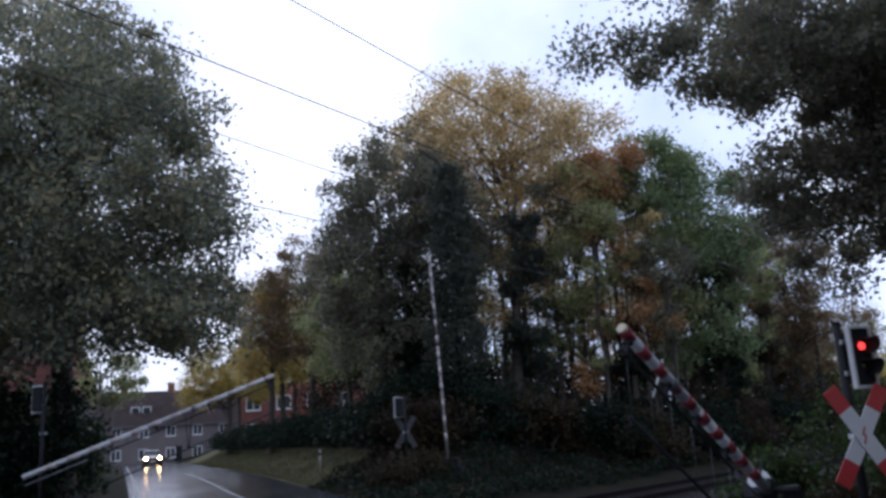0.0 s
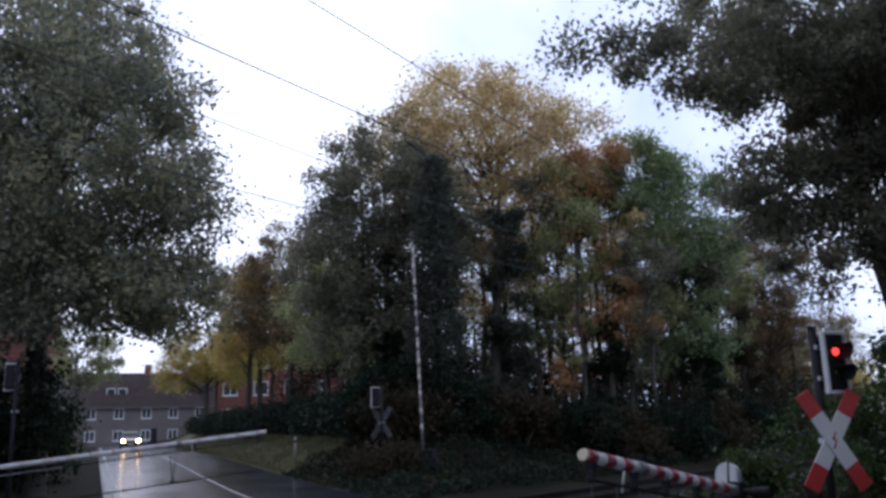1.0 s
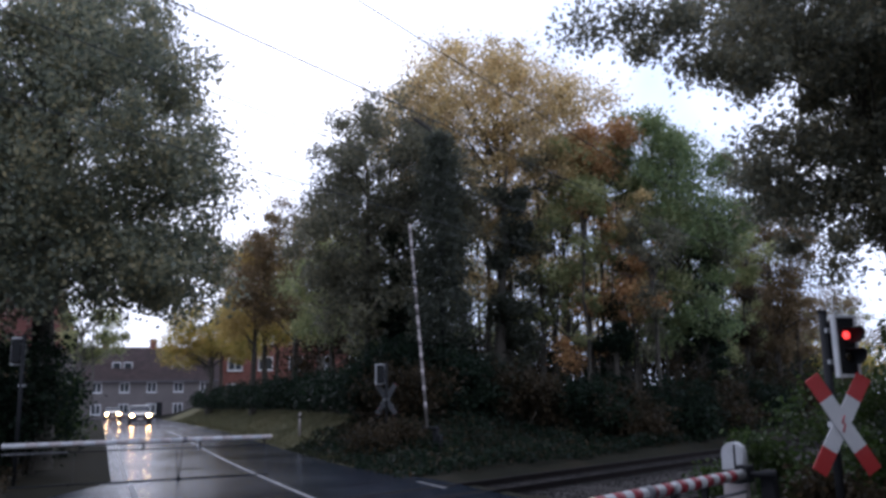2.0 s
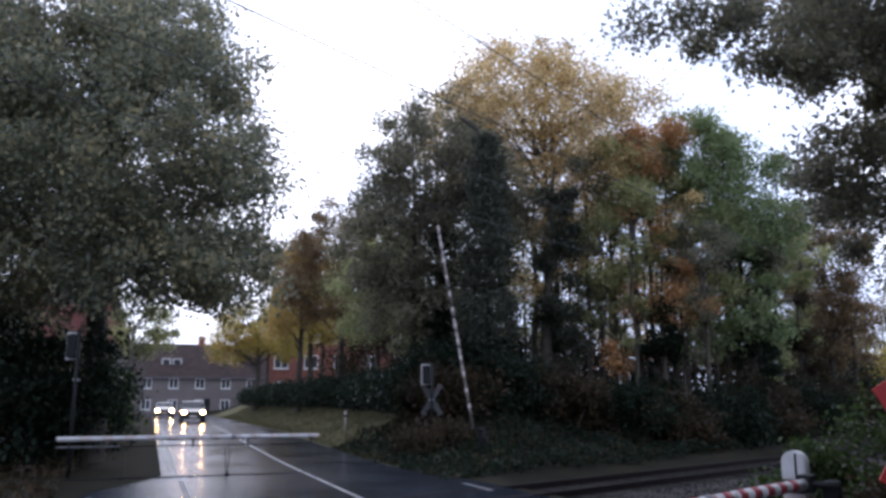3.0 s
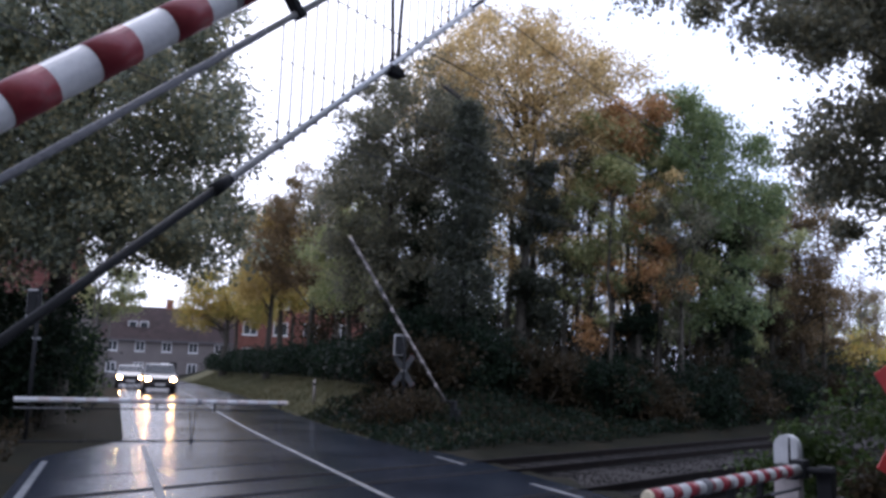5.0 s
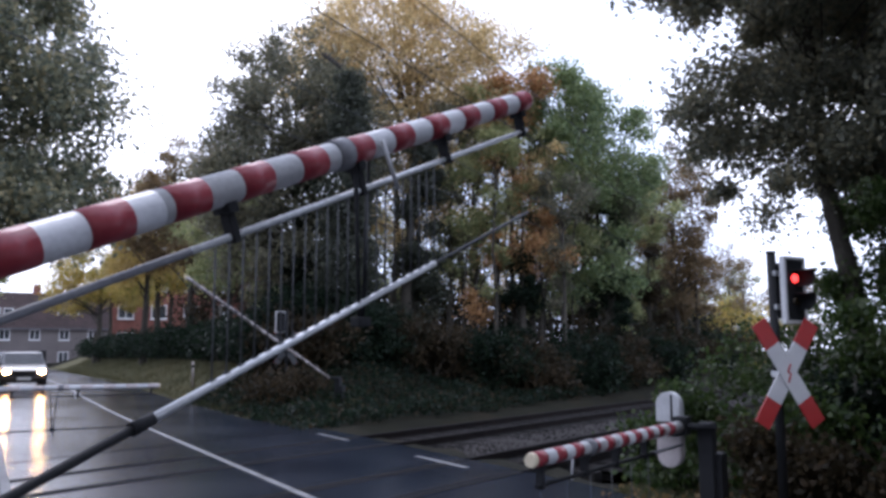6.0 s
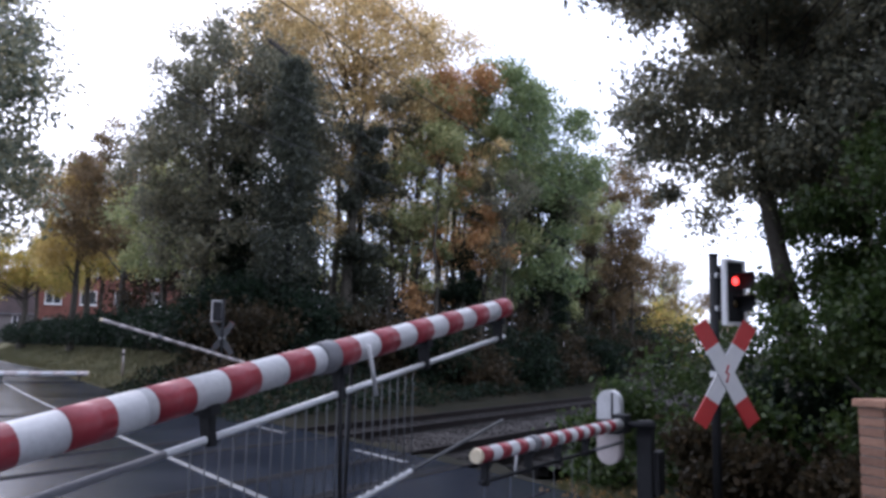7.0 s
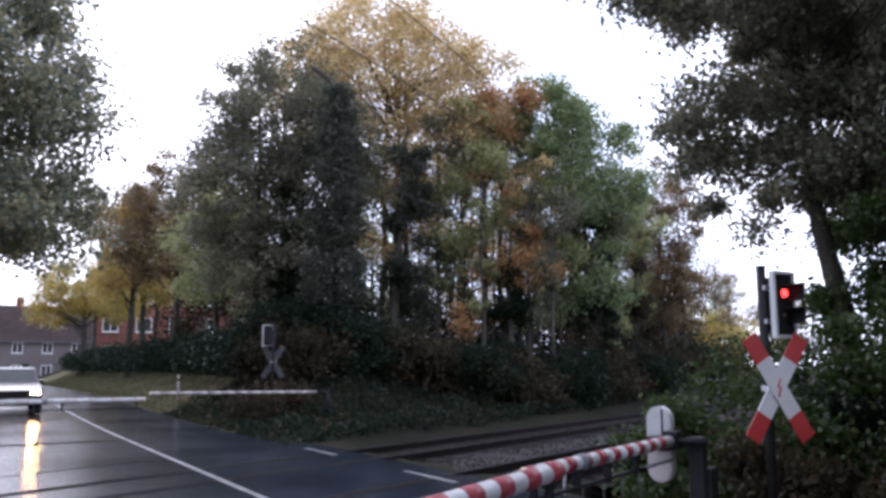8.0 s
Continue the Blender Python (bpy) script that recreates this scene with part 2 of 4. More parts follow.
def smooth01(a, b, x):
    t = np.clip((x - a) / (b - a), 0, 1)
    return t * t * (3 - 2 * t)


# ---- the plan: road axis, track axis ----
C0 = np.array([-0.8, 8.5])
ROAD, ACROSS = np.array([-0.505, 0.863]), np.array([0.863, 0.505])
TRACK, TNORM = np.array([0.56, 0.828]), np.array([-0.828, 0.56])
BAR = np.array([0.546, 0.838])


def on_road(q, rho):
    p = C0 + q * ROAD + rho * ACROSS
    return float(p[0]), float(p[1])


def road_z(q):
    return 0.30 * smooth01(14, 42, q)


def right_edge(q):
    return 2.55 + 0.95 * smooth01(-3.5, 1.0, q) - 0.7 * smooth01(9, 14, q)


def ground_z(x, y):
    x, y = np.asarray(x, float), np.asarray(y, float)
    q = (x - C0[0]) * ROAD[0] + (y - C0[1]) * ROAD[1]
    rho = (x - C0[0]) * ACROSS[0] + (y - C0[1]) * ACROSS[1]
    c = x * TNORM[0] + y * TNORM[1]
    z = road_z(q) - 0.05
    bank = 1.7 * smooth01(14.0, 21.0, c) * smooth01(3.4, 8.5, rho) * smooth01(60, 30, np.abs(rho - 14))
    verge = 0.9 * smooth01(14, 30, q) * smooth01(3.0, 6.5, rho) * smooth01(60, 30, rho)
    z = z + np.maximum(bank, verge) + 0.5 * smooth01(14, 30, q) * smooth01(-5, -10, rho)
    off = np.maximum(smooth01(4.3, 5.2, rho), smooth01(-5.4, -6.4, rho))
    bed = smooth01(3.6, 4.6, c) * smooth01(13.6, 12.6, c)
    z = z - 0.42 * bed * off
    bumps = 0.05 * np.sin(x * 1.7 + y * 0.6) * np.sin(y * 1.3 - x * 0.4)
    return z + bumps * np.maximum(smooth01(3.6, 4.6, rho), smooth01(-5.4, -6.4, rho))


# ---- ground, road, tracks ----
def axis_steps(lo, hi, near_lo, near_hi, fine):
    a = [lo, lo / 2, lo / 4, near_lo - 20, near_lo - 8]
    a += list(np.arange(near_lo, near_hi, fine))
    return np.array(a + [near_hi, near_hi + 8, near_hi + 20, hi / 3, hi / 1.6, hi])


gx, gy = axis_steps(-1500, 1500, -60, 40, 0.8), axis_steps(-1500, 2500, -14, 100, 0.8)
X, Y = np.meshgrid(gx, gy)
Z = ground_z(X, Y)
W = len(gx)
cells = [(j * W + i, j * W + i + 1, (j + 1) * W + i + 1, (j + 1) * W + i) for j in range(len(gy) - 1) for i in range(W - 1)]
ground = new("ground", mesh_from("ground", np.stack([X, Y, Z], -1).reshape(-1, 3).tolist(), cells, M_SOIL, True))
tagged(ground, "damp soil with moss and leaf litter, tree shade put into its colour", "ground", kind="structure")


def ribbon(name, qs, left, right, lift, mat, cols=8, follow=False):
    """A strip along the road between two offsets from its axis."""
    v, f = [], []
    for q in qs:
        for k in range(cols + 1):
            l, r = left(q), right(q)
            rho = l + (r - l) * k / cols
            x, y = on_road(q, rho)
            z = float(ground_z(x, y)) if follow else float(road_z(q)) - 0.00025 * rho * rho * 4
            v.append((x, y, z + lift))
    for j in range(len(qs) - 1):
        for k in range(cols):
            a = j * (cols + 1) + k
            f.append((a, a + 1, a + cols + 2, a + cols + 1))
    return mesh_from(name, v, f, mat, True)


road = new("road", ribbon("road", list(np.arange(-30, 105, 0.6)), lambda q: -3.5 - 1.6 * smooth01(-6, -1, q) * smooth01(14, 9, q), right_edge, 0.012, M_ASPHALT, 10))
tagged(road, "wet dark grey asphalt road", "road", kind="structure")
road_end = new("side_road", mesh_from("side_road", [(*on_road(98, -30), 0.30), (*on_road(98, 30), 0.30), (*on_road(107, 30), 0.30), (*on_road(107, -30), 0.30)], [(0, 1, 2, 3)], M_ASPHALT))
tagged(road_end, "wet asphalt side road in front of the houses", "road", kind="structure")
pavement = new("pavement", ribbon("pavement", list(np.arange(-30, 3, 0.6)), lambda q: -6.8, lambda q: -3.62 - 1.5 * smooth01(-6, -1, q), 0.05, M_SLEEPER, 3))
tagged(pavement, "grey concrete footpath beside the road", "pavement", kind="structure")


def road_mark(q0, q1, rho, width, name="road_marking", lean=0.0):
    qs = np.linspace(q0, q1, max(2, int((q1 - q0) / 0.5) + 2))
    ob = new(name, ribbon(name, list(qs), lambda q: rho - width / 2 + lean * (q - q0), lambda q: rho + width / 2 + lean * (q - q0), 0.019, M_PAINT, 1))
    return tagged(ob, "worn white painted line on the asphalt", "road marking", "lines on the road", "structure")


road_mark(-14, 45, 0.0, 0.11)
for q in (3.05, 7.6):
    road_mark(q, q + 1.65, 2.93, 0.13)
road_mark(-10, 12, -3.1, 0.12)
road_mark(-2.0, 9, -4.9, 0.11)
road_mark(14, 90, -3.15, 0.10)


def seam(c, rho0, rho1, width, mat=M_PATCH):
    """A joint across the road, parallel to the tracks."""
    v = []
    for rho in np.linspace(rho0, rho1, 14):
        for d in (-width / 2, width / 2):
            base = C0 @ TNORM
            q = (c + d - base - rho * (ACROSS @ TNORM)) / (ROAD @ TNORM)
            x, y = on_road(q, rho)
            v.append((x, y, float(road_z(q)) - 0.001 * rho * rho + 0.018))
    f = [(2 * i, 2 * i + 1, 2 * i + 3, 2 * i + 2) for i in range(13)]
    ob = new("tar_seam", mesh_from("tar_seam", v, f, mat))
    return tagged(ob, "dark tar joint across the asphalt", "road joint", "joints in the asphalt", "structure")


RAILS = (6.05, 7.5, 9.9, 11.35)
for c in RAILS:
    seam(c, -5.0, 3.4, 0.14)
    seam(c + 0.16 if c in RAILS[::2] else c - 0.16, -5.0, 3.4, 0.05, M_RAILTOP)
seam(4.2, -5, 3.3, 0.05)
seam(13.2, -4.5, 3.3, 0.06)


def along_track(s, c):
    p = s * TRACK + c * TNORM
    return float(p[0]), float(p[1])


def rho_of(s, c):
    return float((np.array(along_track(s, c)) - C0) @ ACROSS)


HEADING = math.degrees(math.atan2(TRACK[1], TRACK[0]))
rail_profile = [(-0.07, 0), (0.07, 0), (0.07, 0.015), (0.012, 0.03), (0.012, 0.115), (0.036, 0.125), (0.036, 0.165), (-0.036, 0.165), (-0.036, 0.125), (-0.012, 0.115), (-0.012, 0.03), (-0.07, 0.015)]


def rail(c, s0, s1):
    bm = bmesh.new()
    rings = []
    for s in (s0, s1):
        rings.append([bm.verts.new((s, y, z)) for y, z in rail_profile])
    for i in range(len(rail_profile)):
        j = (i + 1) % len(rail_profile)
        bm.faces.new((rings[0][i], rings[1][i], rings[1][j], rings[0][j]))
    ob = part("rail", bm, M_RAIL)
    p = c * TNORM
    ob.matrix_basis = pose(float(p[0]), float(p[1]), -0.15, 0, 0, HEADING)
    head = boxed("rail_head", (s0, s1, -0.034, 0.034, 0.1655, 0.171), M_RAILTOP, ob, "polished running surface", 0)
    return tagged(ob, "rusty steel rail with a polished head", "rail", "rails of the two tracks", "structure")


def s_at(rho, c):
    """Where along the track line c the road offset rho lies."""
    return float((rho - (c * TNORM - C0) @ ACROSS) / (TRACK @ ACROSS))


for c in RAILS:
    rail(c, s_at(3.45, c), 320.0)
    rail(c, -200.0, s_at(-5.2, c))

rng = np.random.default_rng(4)


def ballast_bed(c0, c1, s0, s1, count, seed):
    """A raised bed with loose stones on it."""
    r = np.random.default_rng(seed)
    v, f = [], []
    ss = np.concatenate([np.arange(s0, min(s1, s0 + 40), 0.7), [s1]]) if s1 > 0 else np.array([s0, s1])
    prof = [(c0 - 0.7, -0.45), (c0, -0.16), ((c0 + c1) / 2, -0.14), (c1, -0.16), (c1 + 0.7, -0.45)]
    for s in ss:
        for c, z in prof:
            x, y = along_track(s, c)
            v.append((x, y, z + float(r.normal(0, 0.012))))
    n = len(prof)
    for j in range(len(ss) - 1):
        for k in range(n - 1):
            a = j * n + k
            f.append((a, a + 1, a + n + 1, a + n))
    for _ in range(count):
        s = s0 + (min(s1, s0 + 34) - s0) * r.random() ** 1.5
        c = r.uniform(c0 - 0.4, c1 + 0.4)
        x, y = along_track(s, c)
        over = max(0.0, c0 - c, c - c1)
        z = -0.15 - over * 0.4
        d = r.uniform(0.025, 0.05)
        k = len(v)
        for a in range(4):
            an = a * 1.571 + r.uniform(-0.4, 0.4)
            v.append((x + d * math.cos(an), y + d * math.sin(an), z + r.uniform(-0.01, 0.012)))
        v.append((x, y, z + d * 0.9))
        f += [(k, k + 1, k + 4), (k + 1, k + 2, k + 4), (k + 2, k + 3, k + 4), (k + 3, k, k + 4)]
    ob = new("ballast", mesh_from("ballast", v, f, M_BALLAST))
    return tagged(ob, "grey-brown crushed stone ballast under the rails", "ballast", kind="stuff")


ballast_bed(5.2, 12.2, s_at(3.9, 8.7), 320.0, 9000, 1)
ballast_bed(5.2, 12.2, -200.0, s_at(-6.6, 8.7), 300, 2)

sleeper_mesh = None
for c in (6.77, 10.62):
    s = s_at(4.4, c)
    for k in range(44):
        if sleeper_mesh is None:
            bm = bmesh.new()
            box(bm, -0.12, 0.12, -1.25, 1.25, -0.2, 0.0, 0.02)
            ob = part("sleeper", bm, M_SLEEPERDARK)
            sleeper_mesh = ob.data
        else:
            ob = new("sleeper", sleeper_mesh)
        x, y = along_track(s + 0.6 * k, c)
        ob.matrix_basis = pose(x, y, -0.125, 0, 0, HEADING)
        tagged(ob, "dark oily concrete railway sleeper in the ballast", "sleeper", "sleepers under the rails", "structure")


# ---- plants ----
def leaf_mesh(name, centres, size, seed, mat, droop=0.3):
    """One small folded leaf at each centre."""
    r = np.random.default_rng(seed)
    n = len(centres)
    d = r.normal(size=(n, 3))
    d[:, 2] -= droop
    d /= np.linalg.norm(d, axis=1, keepdims=True)
    e = np.cross(d, r.normal(size=(n, 3)))
    e /= np.linalg.norm(e, axis=1, keepdims=True)
    w = np.cross(d, e)
    s = size * r.uniform(0.6, 1.35, size=(n, 1))
    v = np.stack([centres - d * s * 0.5, centres + e * s * 0.34 + w * s * 0.08, centres + d * s * 0.55, centres - e * s * 0.34 + w * s * 0.08], 1).reshape(-1, 3)
    me = bpy.data.meshes.new(name)
    me.vertices.add(4 * n)
    me.vertices.foreach_set("co", v.astype(np.float32).ravel())
    me.loops.add(4 * n)
    me.loops.foreach_set("vertex_index", np.arange(4 * n, dtype=np.int32))
    me.polygons.add(n)
    me.polygons.foreach_set("loop_start", np.arange(0, 4 * n, 4, dtype=np.int32))
    me.update(calc_edges=True)
    me.materials.append(mat)
    return me


def clumps_in(blobs, per_volume, r, shell=0.45):
    """Clump centres spread through ellipsoids, denser towards their skins."""
    out = []
    for (x, y, z, rx, ry, rz) in blobs:
        k = max(3, int(per_volume * rx * ry * rz * 4.19))
        d = r.normal(size=(k, 3))
        d /= np.linalg.norm(d, axis=1, keepdims=True)
        rad = (shell + (1 - shell) * r.random((k, 1)) ** 0.6) * (1 + 0.10 * r.normal(size=(k, 1)))
        out.append(np.array([x, y, z]) + d * rad * np.array([rx, ry, rz]))
    return np.concatenate(out)


def limb_path(bm, a, b, ra, rb, r, steps=4, n=6):
    """A crooked tapering limb."""
    a, b = Vector(a), Vector(b)
    last, pr = a, ra
    for i in range(1, steps + 1):
        t = i / steps
        p = a.lerp(b, t) + Vector(r.normal(size=3).tolist()) * (b - a).length * 0.045 * (1 - t)
        p.z += (b - a).length * 0.10 * math.sin(math.pi * t)
        q = ra + (rb - ra) * t
        tube(bm, last, p, pr, q, n, False)
        last, pr = p, q


def tree(label, x, y, height, trunk_r, blobs, leaf, count, mat, seed, bark=M_BARK, lean=(0, 0), clump=0.55, density=0.5,
         limbs=26, limb_r=0.06, name="tree", category="tree", group="", shell=0.45, stems=1, fork=0.12):
    """Trunk and limbs as one part, the crown's leaves as another. Blobs are ellipsoids from the tree's foot."""
    count, leaf, clump = int(count * 1.5), leaf * 0.78, clump * 0.85
    r = np.random.default_rng(seed)
    z = float(ground_z(x, y))
    t = thing(name, pose(x, y, z - 0.05), label, category, group)
    for k in range(stems):
        bm = bmesh.new()
        ox, oy = (0, 0) if k == 0 else (r.uniform(-1.2, 1.2), r.uniform(-0.8, 0.8))
        last, pr = Vector((ox, oy, -0.1)), trunk_r * 1.35 * (1 if k == 0 else 0.7)
        for i in range(1, 7):
            f = i / 6
            p = Vector((ox + lean[0] * f ** 1.4 + r.normal(0, 0.05) * height / 10, oy + lean[1] * f ** 1.4 + r.normal(0, 0.05) * height / 10, height * 0.85 * f))
            q = trunk_r * (1 if k == 0 else 0.7) * (1 - 0.85 * f)
            tube(bm, last, p, pr, q, 10, False)
            last, pr = p, q
        part("trunk", bm, bark, t)
    bm = bmesh.new()
    cl = clumps_in(blobs, density, r, shell)
    pick = cl[r.permutation(len(cl))[:limbs]]
    for c in pick:
        h = min(max(c[2] - 0.35 * math.hypot(c[0], c[1]), height * fork), height * 0.75) * r.uniform(0.75, 1.0)
        f = h / (height * 0.85)
        a = (lean[0] * f ** 1.4, lean[1] * f ** 1.4, h)
        limb_path(bm, a, c, limb_r * (1.2 - f * 0.6), 0.012, r)
    part("limbs", bm, bark, t)
    idx = r.integers(0, len(cl), count)
    own = clump * r.uniform(0.5, 1.3, size=len(cl))
    pts = cl[idx] + r.normal(size=(count, 3)) * own[idx][:, None] * np.array([1, 1, 0.75])
    pts = pts[pts[:, 2] > 0.05]
    crown = new("crown", leaf_mesh("crown", pts, leaf, seed, mat))
    crown.parent = t
    return t


def shrub(label, x, y, blobs, leaf, count, mat, seed, clump=0.3, density=2.0, name="shrub", category="shrub", group=""):
    r = np.random.default_rng(seed)
    z = float(ground_z(x, y))
    t = thing(name, pose(x, y, z - 0.05), label, category, group)
    cl = clumps_in(blobs, density, r, 0.3)
    cl = cl[cl[:, 2] > 0.05]
    bm = bmesh.new()
    for c in cl[r.permutation(len(cl))[:16]]:
        limb_path(bm, (c[0] * 0.4 + r.normal(0, 0.1), c[1] * 0.4 + r.normal(0, 0.1), 0), c, 0.025, 0.006, r, 3, 5)
    part("stems", bm, M_BARK, t)
    idx = r.integers(0, len(cl), count)
    pts = cl[idx] + r.normal(size=(count, 3)) * clump * np.array([1, 1, 0.8])
    pts = pts[pts[:, 2] > 0.0]
    f = new("foliage", leaf_mesh("foliage", pts, leaf, seed, mat))
    f.parent = t
    return t


# ---- trees and shrubs across the tracks ----
tree("tall broadleaf tree with thinning golden autumn leaves", -2.2, 38, 18.5, 0.26,
     [(-1.0, 0, 14.7, 4.4, 3.6, 3.5), (2.8, 0, 13.2, 3.3, 3.0, 3.2), (-4.4, 0.5, 13.6, 2.9, 2.6, 3.0), (0.8, 0, 10.2, 4.0, 3.0, 2.8), (-0.5, 0, 7.2, 3.2, 2.6, 2.4)],
     0.19, 46000, L_GOLD, 11, density=0.7, clump=0.52, limbs=60, limb_r=0.07, stems=3)
tree("dense dark green broadleaf tree beside the tracks", -6.8, 34, 14, 0.24,
     [(-0.3, 0, 10.7, 3.0, 2.6, 3.3), (-2.1, 0, 7.4, 2.8, 2.4, 3.0), (1.8, 0, 8.4, 2.6, 2.2, 3.6), (0, 0, 4.6, 3.4, 2.4, 2.1)],
     0.19, 44000, L_DARKGREEN, 12, density=1.0, clump=0.46, limbs=50, stems=2)
tree("ivy-clad dark broadleaf tree beside the tracks", -2.3, 35, 12.5, 0.3,
     [(0.6, 0, 8.2, 1.0, 1.0, 1.8), (0.7, 0, 5.0, 0.8, 0.8, 3.0), (0.6, 0, 2.6, 1.0, 1.0, 1.8)],
     0.17, 12000, L_IVYTALL, 13, lean=(0.7, 0), density=1.4, clump=0.36, limbs=30)
for k, (x, y, h, w, mat) in enumerate([(2.9, 35.6, 8.0, 0.75, L_IVY_SHADE), (6.9, 37.6, 8.6, 0.95, L_IVY_SHADE), (-6.3, 33.0, 9.0, 0.7, L_IVY_SHADE), (9.6, 41.0, 7.5, 0.9, L_BRAMBLE_SHADE)]):
    tree("trunk wrapped in dense dark ivy among the trees", x, y, h, 0.18,
         [(0, 0, h * 0.3, w, w, h * 0.34), (0.1, 0, h * 0.66, w * 0.75, w * 0.75, h * 0.3)], 0.15, 7000, mat, 200 + k,
         density=2.6, clump=0.26, limbs=14, limb_r=0.03, group="ivy-clad trunks on the bank")
for k, (x, y, h, w, mat) in enumerate([(-3.8, 43.5, 10.5, 2.6, L_OLIVE), (0.8, 44, 11.5, 2.8, L_GOLD), (4.6, 45.5, 11.0, 2.8, L_OLIVE), (8.6, 46.5, 11.0, 2.6, L_OLIVE)]):
    tree("thin-leaved tree standing deeper in the wood", x, y, h, 0.12,
         [(0, 0, h * 0.74, w, 1.8, h * 0.24), (0.4, 0, h * 0.42, w * 0.9, 1.6, h * 0.24)], 0.2, 4200, mat, 210 + k,
         density=0.8, clump=0.5, limbs=34, stems=4, limb_r=0.04, group="trees deeper in the wood")
for k, (x, y, h) in enumerate([(0.3, 36.2, 11), (1.2, 38.4, 12), (2.1, 36.0, 11.5), (2.7, 38.8, 12), (3.9, 36.4, 12), (4.4, 38.2, 11), (5.2, 36.8, 11.5), (-1.0, 38.0, 11), (6.2, 39.0, 11)]):
    tree("slender pale stem with a few yellowing leaves", x, y, h, 0.065,
         [(0, 0, h * 0.8, 1.1, 1.0, 1.6), (0.1, 0, h * 0.5, 0.9, 0.8, 2.0)], 0.16, 1500, (L_OLIVE, L_GOLD, L_ORANGE)[k % 3], 220 + k,
         bark=M_BARK, density=1.0, clump=0.35, limbs=22, limb_r=0.022, lean=(0.25 * (-1) ** k, 0), group="slender stems on the bank")
tree("slender tree with orange and olive autumn leaves", 2.6, 37.0, 14.5, 0.15,
     [(0.3, 0, 12.3, 1.9, 1.6, 1.2)],
     0.16, 6000, L_ORANGE, 14, density=0.6, clump=0.45, limbs=34, stems=4, limb_r=0.05)
tree("slender olive-leaved tree with several bare stems", 0.9, 37, 13, 0.13,
     [(0.2, 0, 10.8, 2.2, 1.8, 1.8), (0.2, 0, 7.0, 2.2, 1.7, 2.4), (0, 0, 4.4, 2.0, 1.6, 1.5)],
     0.17, 10000, L_OLIVE, 15, density=0.45, clump=0.45, limbs=34, stems=5, limb_r=0.045)
tree("tall tree with mid-green leaves", 5.8, 38, 15.3, 0.22,
     [(-0.8, 0, 12.7, 2.5, 2.3, 2.3), (1.5, 0, 10.6, 2.6, 2.3, 2.6), (0, 0, 8.0, 2.8, 2.2, 2.2), (0.4, 0, 5.2, 2.4, 2.0, 1.8)],
     0.19, 36000, L_MIDGREEN, 16, density=0.9, clump=0.46, limbs=40, stems=3)
tree("smaller tree with brownish autumn leaves", 12.1, 45.5, 12.8, 0.2,
     [(0, 0, 9.0, 2.4, 2.2, 3.2), (-1.2, 0, 5.8, 2.7, 2.2, 2.4), (1.0, 0, 4.6, 2.3, 2.1, 2.0)],
     0.17, 28000, L_BROWN, 17, density=0.8, clump=0.42, limbs=30, stems=2)
tree("slender tree with sparse orange leaves low down", 3.7, 36, 8.5, 0.10,
     [(0, 0, 5.6, 1.6, 1.4, 2.0), (-2.0, 0, 3.4, 1.5, 1.3, 1.0)],
     0.15, 3600, L_ORANGE, 18, density=0.7, clump=0.4, limbs=24, stems=3, limb_r=0.035)

for k, (x, y, h, rr) in enumerate([(-4.6, 36, 11, 0.12), (-0.2, 36.5, 13, 0.16), (1.7, 35.5, 12, 0.11), (3.4, 37.3, 13, 0.12), (4.6, 35.2, 10, 0.13), (8.2, 39, 11, 0.15), (10.0, 41.5, 10, 0.12), (7.2, 37.6, 10, 0.17)]):
    tree("slim ivy-grown trunk with few leaves among the trees", x, y, h, rr,
         [(0, 0, h * 0.45, 0.55, 0.55, h * 0.3), (0.2, 0, h * 0.82, 1.2, 1.1, 1.3)], 0.16, 3400, (L_OLIVE, L_DARKGREEN, L_OLIVE)[k % 3], 40 + k,
         density=1.6, clump=0.28, limbs=16, limb_r=0.04, group="slim trees on the bank")

# evergreen undergrowth on the bank, its shade put into the leaf colours
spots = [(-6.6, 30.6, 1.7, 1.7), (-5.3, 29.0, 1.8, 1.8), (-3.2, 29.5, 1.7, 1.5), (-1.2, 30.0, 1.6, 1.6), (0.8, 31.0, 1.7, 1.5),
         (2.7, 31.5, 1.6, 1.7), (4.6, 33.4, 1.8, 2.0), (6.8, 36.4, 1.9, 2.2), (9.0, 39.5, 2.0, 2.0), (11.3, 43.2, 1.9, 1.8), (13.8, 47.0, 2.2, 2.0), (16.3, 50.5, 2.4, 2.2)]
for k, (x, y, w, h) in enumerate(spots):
    mat = (L_IVY_SHADE, L_BRAMBLE_SHADE)[k % 2]
    shrub("dense undergrowth on the railway bank, shade put into its leaf colour", x, y, [(0, 0, h * 0.55, w, w * 0.8, h * 0.75), (w * 0.6, 0.4, h * 0.4, w * 0.7, w * 0.6, h * 0.6)],
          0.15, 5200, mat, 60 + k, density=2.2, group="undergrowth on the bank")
shrub("big dark evergreen bush at the roadside", -5.9, 31.0, [(0, 0, 1.4, 2.0, 2.0, 1.5), (-1.2, 0, 0.9, 1.2, 1.4, 1.0), (1.4, 0, 1.5, 1.8, 1.6, 1.6)], 0.15, 17000, L_IVY_SHADE, 80)
shrub("low leafy shrub beside the far barrier", -5.4, 25.6, [(0, 0, 0.5, 1.4, 1.0, 0.7), (1.4, 0.2, 0.4, 1.0, 0.8, 0.6)], 0.12, 4200, L_BRAMBLE_SHADE, 81)
